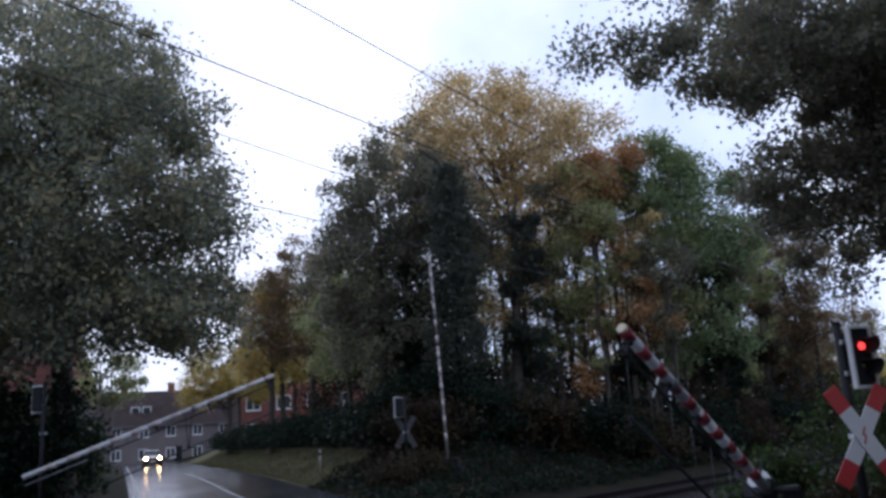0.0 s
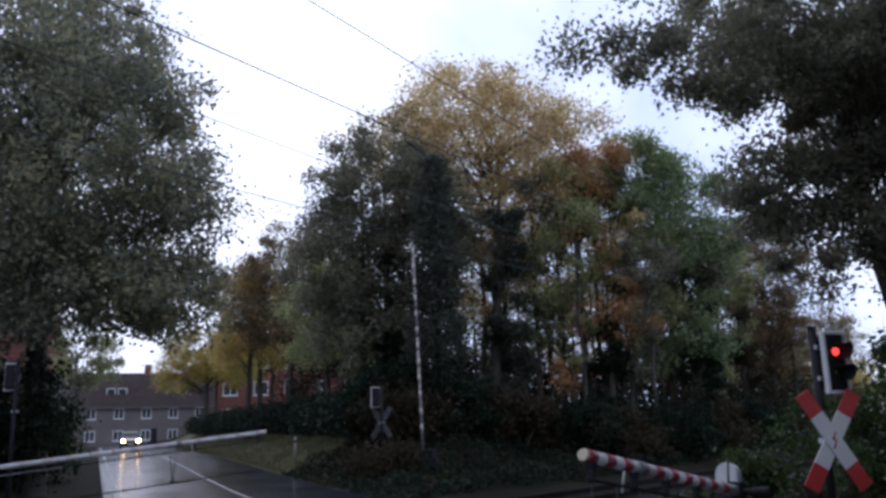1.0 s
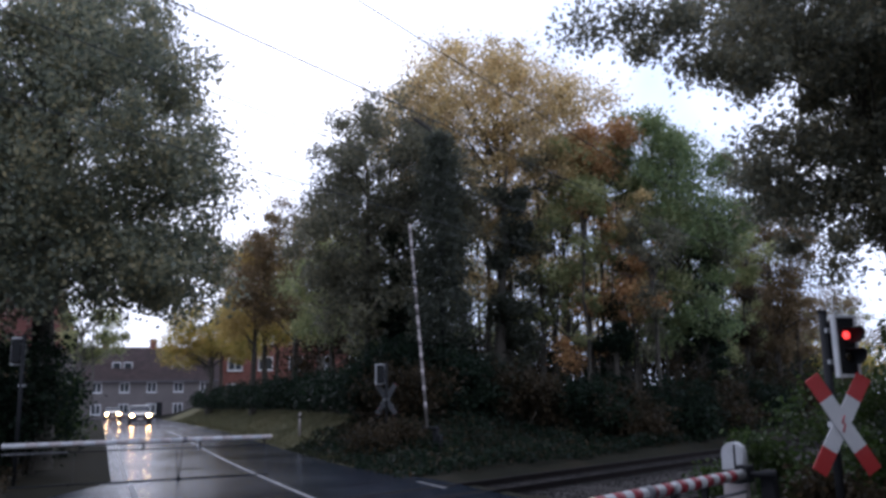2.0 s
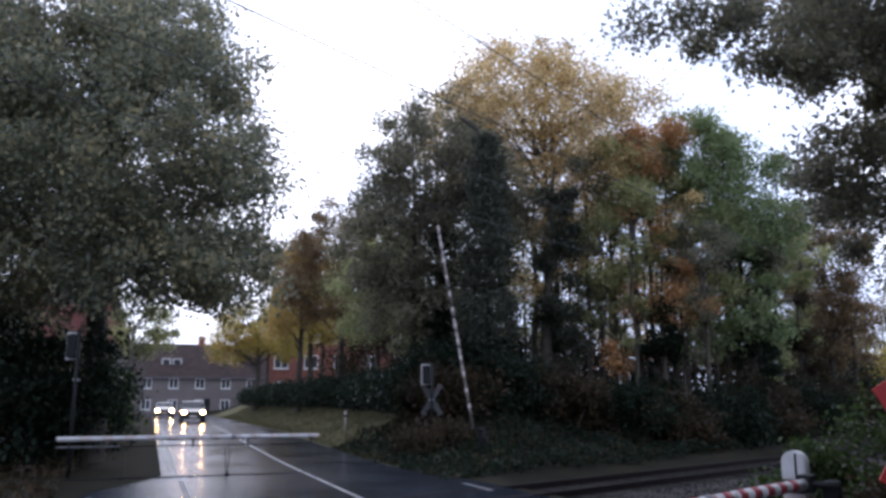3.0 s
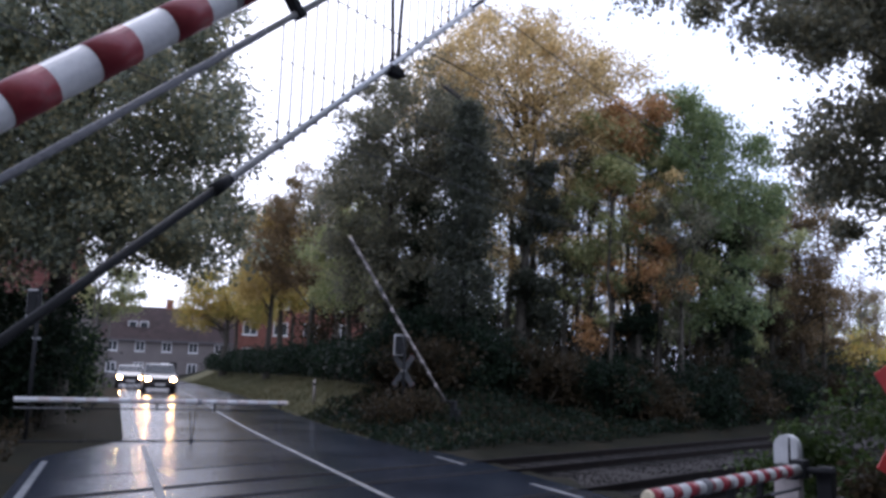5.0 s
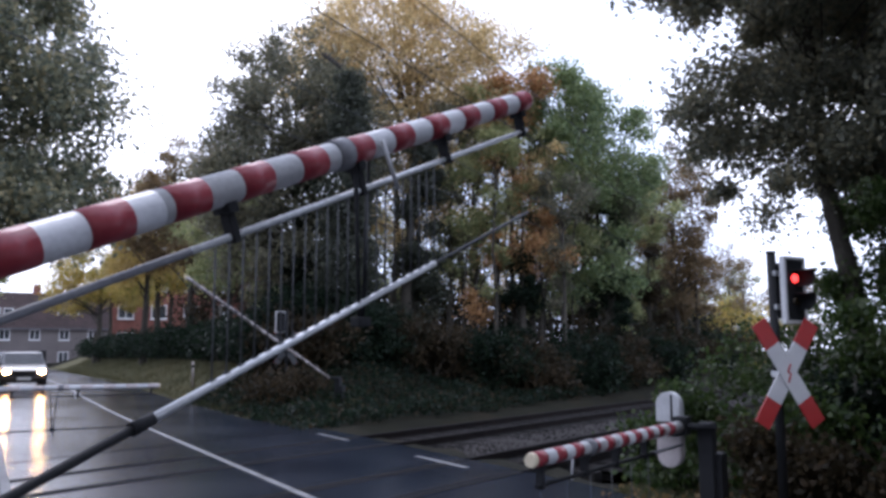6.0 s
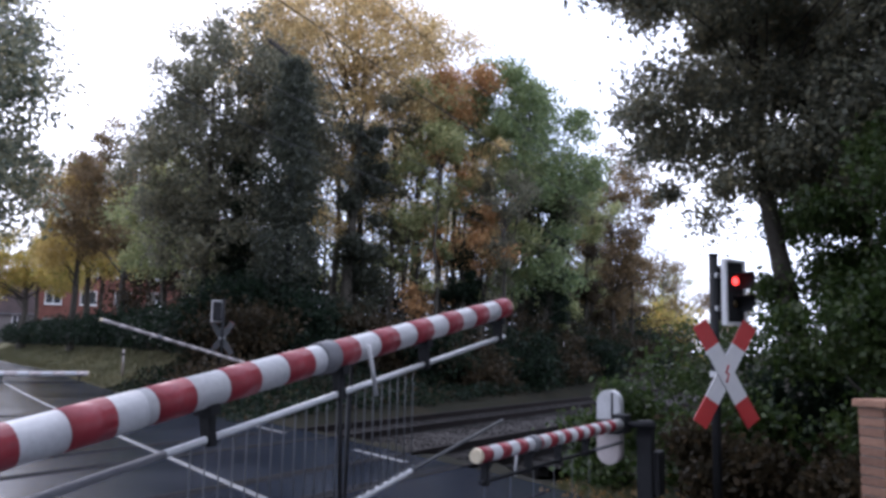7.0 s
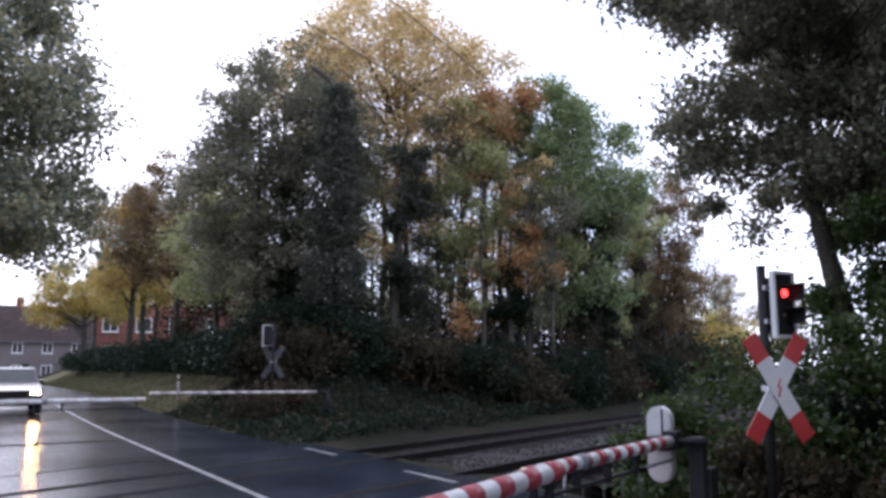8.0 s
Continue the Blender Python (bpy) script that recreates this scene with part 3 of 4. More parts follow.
shrub("yellow autumn bush behind the tracks", 18.0, 53, [(0, 0, 2.2, 2.6, 2.2, 2.2)], 0.17, 5200, L_YELLOW, 82)

# dense thicket behind the trunks, darkened in colour for the shade there
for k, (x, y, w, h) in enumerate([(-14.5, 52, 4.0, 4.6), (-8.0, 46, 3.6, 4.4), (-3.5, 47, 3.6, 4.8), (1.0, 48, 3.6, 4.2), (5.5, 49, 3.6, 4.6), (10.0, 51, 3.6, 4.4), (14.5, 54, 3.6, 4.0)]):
    shrub("dense thicket behind the trees on the bank, shade put into its leaf colour", x, y, [(0, 0, h * 0.5, w, w * 0.6, h * 0.55), (w * 0.7, 0.5, h * 0.35, w * 0.7, w * 0.6, h * 0.45)],
          0.22, 6500, (L_BRAMBLE_SHADE, L_IVY_SHADE)[k % 2], 160 + k, clump=0.5, density=0.8, name="thicket", category="thicket", group="thicket behind the trees")

# far trees behind the gap
for k, (x, y, h, mat) in enumerate([(24.5, 74, 13, L_BROWN), (27.5, 80, 12, L_OLIVE), (31, 78, 12, L_BROWN), (21, 70, 9, L_OLIVE), (35, 84, 14, L_BROWN), (17, 66, 9, L_BROWN)]):
    tree("far bare-topped tree by the railway", x, y, h, 0.14, [(0, 0, h * 0.45, 2.4, 2.0, h * 0.3)], 0.2, 3800, mat, 100 + k,
         bark=M_BARKGREY, density=0.4, clump=0.6, limbs=50, limb_r=0.05, stems=4, group="far trees by the railway")

# ---- left side ----
tree("large spreading tree with dark green turning leaves", -15.5, 22.5, 18, 0.42,
     [(2.0, -2, 10.3, 4.1, 4.2, 4.3), (4.2, -2, 7.3, 2.9, 3.0, 2.3), (-1.5, -1, 13.4, 4.8, 4.4, 4.2), (-3.5, 0, 8.5, 4.0, 4.0, 4.0), (0.5, -2.5, 6.4, 4.0, 3.2, 1.9),
      (-3.0, -4, 10, 3.5, 3.2, 4.0), (3.4, -2.2, 5.5, 3.2, 2.8, 1.6), (-2.5, -2.5, 5.9, 3.6, 3.0, 1.8), (5.4, -2.0, 5.6, 1.7, 2.2, 1.7)],
     0.185, 122000, L_LEFT, 21, density=0.95, clump=0.46, limbs=70, limb_r=0.07, fork=0.33)
tree("slim tree with thin yellow-green leaves behind the big tree", -30.5, 49, 9.5, 0.13,
     [(0, 0, 6.6, 2.2, 2.0, 2.2), (1.8, 0, 5.2, 1.4, 1.2, 1.2)], 0.18, 5000, L_OLIVE, 22, density=0.5, clump=0.45, limbs=30, stems=3, bark=M_BARKGREY)
shrub("dark dense bush at the roadside under the tree", -20.6, 27.6, [(0, 0, 1.9, 2.0, 2.0, 2.0), (1.3, 1, 1.4, 1.6, 1.6, 1.5)], 0.16, 13000, L_FRESH, 23)
shrub("dark dense bush at the roadside under the tree", -17.0, 19.6, [(0, 0, 1.2, 1.8, 1.8, 1.3), (-2.0, 1, 1.8, 2.2, 2.0, 1.9)], 0.15, 12000, L_BRAMBLE_SHADE, 24)
# three bushes added to stand in for the deep shade around the trunk
shrub("tall near-black bush added for the shade under the big tree", -14.9, 20.9, [(0, 0, 1.9, 1.5, 1.3, 2.0), (-1.6, 0.2, 2.2, 1.6, 1.4, 2.3)], 0.15, 12000, L_IVY_SHADE, 38)
shrub("tall near-black bush added for the shade under the big tree", -18.6, 20.5, [(0, 0, 2.4, 2.2, 2.0, 2.5), (-2, 0, 2.8, 2.2, 2.0, 2.8)], 0.16, 16000, L_IVY_SHADE, 35)
shrub("tall near-black bush added for the shade under the big tree", -21.5, 25.5, [(0, 0, 2.4, 2.4, 2.2, 2.6)], 0.16, 12000, L_IVY_SHADE, 36)
shrub("dark dense bush at the roadside under the tree", -24.0, 34.5, [(0, 0, 1.9, 2.4, 2.4, 2.1)], 0.16, 11000, L_IVY_SHADE, 25)
tree("broad yellow-green tree beside the road", -32.0, 73, 11.5, 0.3,
     [(0, 0, 7.6, 4.2, 3.4, 2.6), (-2.5, 0, 6.2, 2.8, 2.6, 1.8), (2.6, 0, 6.4, 2.8, 2.6, 2.0)], 0.22, 17000, L_YELLOW, 26, density=0.4, limbs=30, stems=2, limb_r=0.09)
tree("orange-yellow autumn tree beside the road", -22.8, 62, 14, 0.28,
     [(0, 0, 10.0, 2.8, 2.6, 3.0), (-1.2, 0, 6.6, 2.8, 2.4, 2.2), (1.6, 0, 6.4, 2.4, 2.2, 2.2)], 0.22, 17000, L_YELLOW, 27, density=0.5, limbs=30, stems=3)
tree("amber autumn tree beside the road", -20.6, 54.0, 13, 0.2, [(-0.8, 0, 10.0, 2.2, 2.0, 2.4), (-0.4, 0, 7.0, 2.0, 1.8, 1.8)], 0.2, 11000, L_AMBER, 28, density=0.6, limbs=24)
tree("dark autumn tree behind the hedge", -16.6, 51, 14.5, 0.26,
     [(0, 0, 10.6, 3.2, 3.0, 2.6), (-3.8, 0, 9.6, 2.4, 2.2, 2.2), (2.2, 0, 7.0, 2.8, 2.6, 2.6), (-1.8, 0, 7.6, 2.4, 2.4, 2.2)], 0.21, 23000, L_BROWN, 29, density=0.45, limbs=40)
tree("olive tree behind the hedge", -12.2, 44, 10.5, 0.2,
     [(0, 0, 7.4, 2.6, 2.4, 2.4), (0.6, 0, 4.4, 2.6, 2.2, 1.8)], 0.19, 16000, L_OLIVE, 30, density=0.55, limbs=34)
tree("bare leafless tree rising behind the others", -18.6, 63, 17.5, 0.2, [(0, 0, 13.6, 2.8, 2.4, 4.2)], 0.12, 1600, L_BROWN, 31,
     bark=M_BARKGREY, density=0.9, limbs=130, limb_r=0.05, stems=3)

# unseen trees added behind the viewer to block sky light from there
light_blocker = tree("unseen tree added behind the viewer to block sky light", -11.5, -8.0, 17, 0.4,
              [(0, 0, 11.5, 6.0, 6.0, 5.0), (2.5, 1.0, 7.0, 4.5, 4.5, 3.0), (-2.5, -1.0, 6.5, 4.5, 4.5, 3.0)],
              0.75, 5200, L_LEFT, 39, density=0.3, clump=0.7, limbs=30, limb_r=0.1, group="avenue trees")
for x, y, turn in ((-5.0, -16.0, 70), (4.0, -13.0, 150), (12.0, -8.0, 220), (14.5, 2.0, 300)):
    copy_thing(light_blocker, pose(x, y, float(ground_z(x, y)) - 0.05, 0, 0, turn))

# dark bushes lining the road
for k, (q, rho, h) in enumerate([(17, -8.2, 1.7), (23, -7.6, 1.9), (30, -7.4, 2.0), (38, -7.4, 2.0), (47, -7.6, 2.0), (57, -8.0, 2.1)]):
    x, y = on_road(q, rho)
    shrub("dark leafy bush lining the wet road", x, y, [(0, 0, h * 0.7, 1.7, 2.2, h), (-1.5, -0.5, h * 0.8, 1.8, 2.0, h * 1.1)], 0.16, 8500, (L_IVY_SHADE, L_BROWN)[k % 2], 180 + k,
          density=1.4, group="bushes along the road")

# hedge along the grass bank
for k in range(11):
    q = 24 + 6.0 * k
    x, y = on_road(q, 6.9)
    shrub("dark clipped hedge on the grass bank", x, y, [(0, 0, 0.9, 2.6, 1.1, 0.95), (1.2, -2.4, 0.85, 2.2, 1.1, 0.9), (-1.2, 2.4, 0.85, 2.2, 1.1, 0.9)], 0.18, 5000, L_IVY_SHADE, 120 + k,
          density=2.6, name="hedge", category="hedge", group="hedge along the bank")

# ---- right side, near ----
tree("large overhanging tree with dark autumn leaves", 5.7, 11.6, 9.5, 0.2,
     [(-0.6, -0.2, 5.3, 1.5, 1.5, 1.35), (0.8, -1.0, 6.4, 2.3, 2.1, 2.1), (-4.2, -1.6, 6.75, 1.15, 1.0, 0.5), (-3.1, -1.6, 6.6, 1.15, 1.0, 0.55), (-2.1, -1.4, 6.6, 1.15, 1.0, 0.6), (-1.2, -1.0, 6.9, 1.3, 1.2, 0.7), (0.6, -0.6, 4.6, 1.4, 1.3, 1.2), (1.9, -1.6, 3.6, 1.5, 1.4, 1.6), (1.2, -1.8, 5.4, 1.6, 1.4, 1.4), (-1.0, 0.2, 5.0, 1.3, 1.2, 1.1), (-1.9, 0.0, 5.3, 0.9, 0.9, 1.05), (-1.0, 0.0, 4.3, 1.2, 1.0, 0.6), (0.3, -0.2, 4.1, 1.0, 1.0, 0.7), (2.4, -1.4, 5.0, 1.9, 1.9, 2.2),
      (-0.8, -0.2, 8.4, 2.9, 2.6, 1.5), (2.2, -2.6, 7.0, 2.4, 2.0, 1.8)],
     0.094, 170000, L_RIGHT, 33, lean=(-0.9, -0.2), density=2.0, clump=0.25, limbs=45, limb_r=0.022, fork=0.62)
tree("dark leafy tree filling in behind the overhanging one", 8.5, 14.5, 10.5, 0.16,
     [(0.8, 0, 7.6, 2.6, 2.2, 2.8), (-1.2, 0, 8.0, 1.6, 1.5, 1.8), (-2.4, -0.5, 7.8, 1.3, 1.3, 1.4)],
     0.13, 20000, L_RIGHT, 46, density=1.2, clump=0.35, limbs=24, limb_r=0.03, fork=0.5)
tree("tall leafy thicket with fresh green leaves", 5.6, 9.2, 4.8, 0.09,
     [(0, 0, 3.3, 1.0, 1.2, 1.5), (-0.3, 0.2, 1.7, 1.0, 1.1, 1.1), (1.2, -0.8, 2.6, 1.3, 1.2, 2.0)], 0.10, 26000, L_FRESH, 34, density=3.0, clump=0.2, limbs=30, limb_r=0.025, stems=4)
tree("dense leafy thicket with dark green leaves", 6.9, 11.4, 5.4, 0.1,
     [(0, 0, 3.8, 1.3, 1.3, 1.5), (-0.8, 0.3, 2.4, 1.1, 1.1, 1.4), (0.4, -0.5, 1.6, 1.4, 1.3, 1.4)], 0.11, 24000, L_FRESH, 37, density=2.4, clump=0.24, limbs=20, limb_r=0.02, stems=4)
for k, (x, y, w, h, mat) in enumerate([(3.0, 11.0, 0.75, 1.2, L_FRESH), (4.1, 10.3, 0.8, 1.3, L_FRESH), (5.0, 10.4, 0.8, 1.5, L_IVY_SHADE), (4.6, 9.2, 0.7, 0.9, L_BRAMBLE_SHADE), (3.7, 9.5, 0.6, 0.8, L_BRAMBLE_SHADE), (4.9, 12.8, 1.2, 2.2, L_FRESH), (6.3, 13.3, 1.2, 2.7, L_FRESH), (7.8, 14.6, 1.4, 3.0, L_BRAMBLE_SHADE)]):
    shrub("tangled shrub beside the crossing signal", x, y, [(0, 0, h * 0.55, w, w * 0.9, h * 0.6), (w * 0.5, 0.2, h * 0.4, w * 0.7, w * 0.6, h * 0.5)], 0.085, 5200, mat, 140 + k,
          clump=0.16, density=7.0, group="shrubs by the signal")


# ---- grass and fallen leaves ----
def blades(name, label, pts, height, mat, seed):
    r = np.random.default_rng(seed)
    n = len(pts)
    z = ground_z(pts[:, 0], pts[:, 1])
    base = np.stack([pts[:, 0], pts[:, 1], z - 0.01], 1)
    a = r.uniform(0, 6.283, n)
    side = np.stack([np.cos(a), np.sin(a), np.zeros(n)], 1) * 0.012
    tip = base + np.stack([r.normal(0, 0.05, n), r.normal(0, 0.05, n), height * r.uniform(0.4, 1.2, n)], 1)
    v = np.stack([base - side, base + side, tip], 1).reshape(-1, 3)
    f = np.arange(3 * n).reshape(-1, 3)
    ob = new(name, mesh_from(name, v.tolist(), f.tolist(), mat))
    return tagged(ob, label, "grass", kind="stuff")


pts = np.stack([rng.uniform(1.3, 6.5, 30000), rng.uniform(4.0, 11.5, 30000)], 1)
rho = (pts - C0) @ ACROSS
q = (pts - C0) @ ROAD
cc = pts @ TNORM
pts = pts[(rho > right_edge(q) + 0.05) & (cc < 4.4)]
blades("grass", "short damp green grass beside the road", pts, 0.10, M_BLADE, 5)
qv, rv = rng.uniform(17, 80, 26000), 2.9 + 3.6 * rng.random(26000)
pv = C0 + qv[:, None] * ROAD + rv[:, None] * ACROSS
blades("grass", "rough grass on the roadside bank", pv, 0.22, M_BLADE, 6)
verge = new("verge", ribbon("verge", list(np.arange(13, 96, 1.0)), lambda q: right_edge(q) + 0.02, lambda q: 6.6, 0.03, M_GRASS, 8, True))
tagged(verge, "worn green grass bank beside the road", "verge", kind="structure")


def litter(count, seed):
    r = np.random.default_rng(seed)
    p = np.stack([r.uniform(1.4, 6.5, count), r.uniform(4.5, 11.5, count)], 1)
    rho, q = (p - C0) @ ACROSS, (p - C0) @ ROAD
    p = p[(rho > right_edge(q) - 0.3) & (p @ TNORM < 4.4)]
    z = ground_z(p[:, 0], p[:, 1]) + 0.05
    me = leaf_mesh("fallen_leaves", np.stack([p[:, 0], p[:, 1], z], 1), 0.075, seed, L_FALLEN, 0)
    return tagged(new("fallen_leaves", me), "yellow and brown fallen leaves on the grass", "leaves", kind="stuff")


litter(1500, 8)


def ground_cover(count, seed, mat, tall, label):
    """Low leafy cover on the bank beyond the far track, beside the road."""
    r = np.random.default_rng(seed)
    rho = 2.9 + 24 * r.random(count) ** 1.1
    c = 13.5 + 12 * r.random(count)
    base = C0 @ TNORM
    q = (c - base - rho * (ACROSS @ TNORM)) / (ROAD @ TNORM)
    p = C0 + q[:, None] * ROAD + rho[:, None] * ACROSS
    lump = 0.5 + 0.5 * np.sin(p[:, 0] * 1.9 + 0.7 * p[:, 1]) * np.sin(p[:, 1] * 1.4 - p[:, 0] * 0.5)
    fade = np.clip((rho - 2.8) / 1.2, 0.15, 1)
    z = ground_z(p[:, 0], p[:, 1]) + 0.02 + tall * fade * (0.25 + 0.75 * lump) * r.random(count) ** 0.7
    keep = (q < 26) | (rho > 6.4)
    me = leaf_mesh("ground_cover", np.stack([p[:, 0], p[:, 1], z], 1)[keep], 0.12, seed, mat, 0)
    return tagged(new("ground_cover", me), label, "ground cover", kind="stuff")


def left_cover(count, seed, mat, label):
    r = np.random.default_rng(seed)
    rho, q = -5.6 - 12 * r.random(count), -3.5 + 40 * r.random(count)
    p = C0 + q[:, None] * ROAD + rho[:, None] * ACROSS
    c = p @ TNORM
    p = p[(c < 4.0) | (c > 13.2)]
    z = ground_z(p[:, 0], p[:, 1]) + 0.4 * r.random(len(p)) ** 1.5
    me = leaf_mesh("ground_cover", np.stack([p[:, 0], p[:, 1], z], 1), 0.12, seed, mat, 0)
    return tagged(new("ground_cover", me), label, "ground cover", kind="stuff")


left_cover(26000, 19, L_BRAMBLE_SHADE, "brown leaves and weeds beside the road")
ground_cover(52000, 9, L_IVY_SHADE, 0.55, "ivy and bramble cover on the railway bank, shade put into its leaf colour")
ground_cover(9000, 10, L_BRAMBLE_SHADE, 0.62, "brown dying bramble leaves on the railway bank")


# ---- barriers ----
def boom(label, foot, heading, height, length, pitch, curtain_from, bars, drop=0.6, radius=0.08, support=None, weight=False, red=M_RED, rail=M_ALU, start=0.0, grille=True, tube_paint=None, bars_to=None):
    """A striped boom on its pivot, with a hanging grille below. Returns the boom and its swinging parts."""
    t = thing("barrier_boom", pose(foot[0], foot[1], height, 0, 0, heading), label, "barrier boom", "barrier booms of the crossing")
    bm = bmesh.new()
    tube(bm, (start, 0, 0), (length * 0.55, 0, 0), radius, radius, 20)
    tube(bm, (length * 0.55, 0, 0), (length, 0, 0), radius * 0.97, radius * 0.9, 20)
    part("tube", bm, tube_paint or M_WHITE, t, "white-painted tube")
    x = length - 0.001
    while x > start + 0.35:
        rr = radius * (0.97 - 0.07 * max(0, (x - length * 0.55)) / (length * 0.45)) if x > length * 0.55 else radius
        tubed("red_band", (max(start + 0.1, x - pitch), 0, 0), (x, 0, 0), rr + 0.0025, red, t, n=20)
        x -= 2 * pitch
    bm = bmesh.new()
    tube(bm, (length - 0.002, 0, 0), (length + 0.03, 0, 0), radius * 0.93, radius * 0.8, 20)
    part("end_cap", bm, M_CREAM, t, "cream-coloured end cap")
    tubed("joint_collar", (length * 0.707 - 0.05, 0, 0), (length * 0.707 + 0.06, 0, 0), radius + 0.007, M_GREYPOST, t, "grey steel collar", n=20)
    swinging = []
    off = radius + 0.13
    if not grille:
        return t, swinging
    # upper rail of the grille, fixed under the boom
    tubed("upper_rail", (curtain_from - 0.05, 0, -off), (length - 0.05, 0, -off), 0.016, rail, t, "thin bright rail")
    tubed("upper_rail_sleeve", (max(start, curtain_from - 3.2), 0, -off), (curtain_from - 0.04, 0, -off), 0.017, M_GREYPOST, t, "grey rail sleeve")
    for f in (0.0, 0.32, 0.62, 0.98):
        r0 = curtain_from + 0.2 + (length - curtain_from - 0.28) * f
        bm = bmesh.new()
        box(bm, r0 - 0.02, r0 + 0.02, -0.03, 0.03, -off - 0.03, -radius * 0.6, 0.006)
        box(bm, r0 - 0.03, r0 + 0.03, -radius * 0.7, radius * 0.7, -radius - 0.03, -radius * 0.75, 0.006)
        part("hanger_clamp", bm, M_DARK, t, "dark clamp")
    strap = bmesh.new()
    r0 = length * 0.745
    tube(strap, (r0, -radius - 0.012, 0.02), (r0 + 0.03, -radius - 0.02, -off - 0.05), 0.012, None, 8)
    part("strap", strap, M_WHITE, t, "white strap")
    bar_bm = bmesh.new()
    tube(bar_bm, (0, 0, 0), (0, 0, -drop), 0.0042, None, 6)
    box(bar_bm, -0.01, 0.035, -0.006, 0.006, -drop - 0.008, -drop + 0.028)
    mesh = None
    for i in range(bars):
        r = curtain_from + 0.1 + ((bars_to or length - 0.12) - curtain_from - 0.1) * i / max(1, bars - 1)
        if mesh is None:
            ob = part("bar", bar_bm, M_DIMBAR, t)
            mesh = ob.data
        else:
            ob = new("bar", mesh)
            ob.parent = t
        swinging.append((ob, r, -off, "hang"))
    low = bmesh.new()
    low_end = bars_to or length - 0.05
    low_start = curtain_from - (0.27 if bars_to else 0)
    tube(low, (low_start, 0, 0), (low_end, 0, 0), 0.018, None, 10)
    if bars_to:
        thin = bmesh.new()
        tube(thin, (bars_to - 0.02, 0, 0), (length - 0.05, 0, 0), 0.011, None, 8)
        swinging.append((part("lower_rail_end", thin, M_DIMBAR, t, "thin dull rail end"), 0.0, -off, "slide"))
    swinging.append((part("lower_rail", low, rail, t, "wet lower rail"), 0.0, -off, "slide"))
    if curtain_from > 1.5:
        low = bmesh.new()
        tube(low, (curtain_from - 2.4, 0, 0), (low_start + 0.05, 0, 0), 0.0195, None, 10)
        tube(low, (low_start - 0.03, 0, 0), (low_start + 0.07, 0, 0), 0.03, 0.026, 10)
        swinging.append((part("lower_rail_sleeve", low, M_DARK, t, "dark sleeve"), 0.0, -off, "slide"))
    if support:
        bm = bmesh.new()
        tube(bm, (-0.09, -0.03, 0), (-0.015, 0, -0.86), 0.011, None, 8)
        tube(bm, (0.09, 0.03, 0), (0.015, 0, -0.86), 0.011, None, 8)
        box(bm, -0.05, 0.05, -0.03, 0.03, -0.90, -0.85, 0.008)
        swinging.append((part("hanging_support", bm, M_DARK, t, "grey hanging support legs"), support, -radius * 0.5, "hang"))
    if weight:
        for name, z0, z1, mat, label in (("counterweight", 0.02, 0.34, M_WHITE, "white rounded counterweight"), ("lower_weight", -0.46, -0.11, M_FADED, "dirty white lower weight")):
            bm = bmesh.new()
            sgn = 1 if z0 > 0 else -1
            flat, tip = (z0, z1) if sgn > 0 else (z1, z0)
            ring = [(-0.135, flat), (0.135, flat)]
            ring += [(0.135 * math.cos(math.pi * i / 12), tip - sgn * 0.135 + sgn * 0.135 * math.sin(math.pi * i / 12)) for i in range(13)]
            front = [bm.verts.new((-0.31, -0.2 + x, z)) for x, z in ring]
            back = [bm.verts.new((-0.17, -0.2 + x, z)) for x, z in ring]
            bm.faces.new(front)
            bm.faces.new(back[::-1])
            for i in range(len(ring)):
                j = (i + 1) % len(ring)
                bm.faces.new((front[j], front[i], back[i], back[j]))
            bmesh.ops.recalc_face_normals(bm, faces=bm.faces[:])
            bmesh.ops.bevel(bm, geom=[e for e in bm.edges if any(len(f.verts) > 4 for f in e.link_faces)], offset=0.015, segments=2, affect="EDGES")
            part(name, bm, mat, t, label)
        boxed("weight_arm", (-0.30, 0.05, -0.26, -0.02, -0.108, 0.018), M_DARK, t, "dark weight arm", 0.01)
        boxed("pivot_clamp", (-0.10, 0.10, -0.075, 0.075, -0.09, 0.10), M_DARK, t, "dark pivot clamp", 0.015)
        tubed("latch_rod", (0.03, -0.09, 0.05), (0.03, -0.09, 0.32), 0.012, M_DARK, t, "thin dark rod")
    return t, swinging


def stand(foot, heading, height, label):
    z = float(ground_z(*foot))
    t = thing("barrier_stand", pose(foot[0], foot[1], z, 0, 0, heading), label, "barrier stand", "barrier stands")
    h = height - z
    boxed("post", (-0.22, -0.06, 0.14, 0.30, -0.05, h + 0.04), M_DARK, t, bevel=0.02)
    boxed("drive_box", (-0.36, -0.12, 0.12, 0.36, h * 0.25, h * 0.72), M_DARK, t, "dark drive housing", 0.02)
    tubed("axle", (0, -0.18, h), (0, 0.36, h), 0.035, M_DARK, t)
    boxed("base_plate", (-0.4, 0.12, 0.0, 0.44, -0.05, 0.03), M_SLEEPER, t, bevel=0.01)
    return t


HB = math.degrees(math.atan2(BAR[1], BAR[0]))
NL, NLH = (-3.178, 0.128), 56.945
NR = (0.61 + 3.25 * 0.546, 6.15 + 3.25 * 0.838)
FLP, FLH = (-13.42, 16.1), math.degrees(math.atan2(0.54, 0.84))
FRP, FRH = (-3.72, 24.4), math.degrees(math.atan2(-0.891, -0.454))
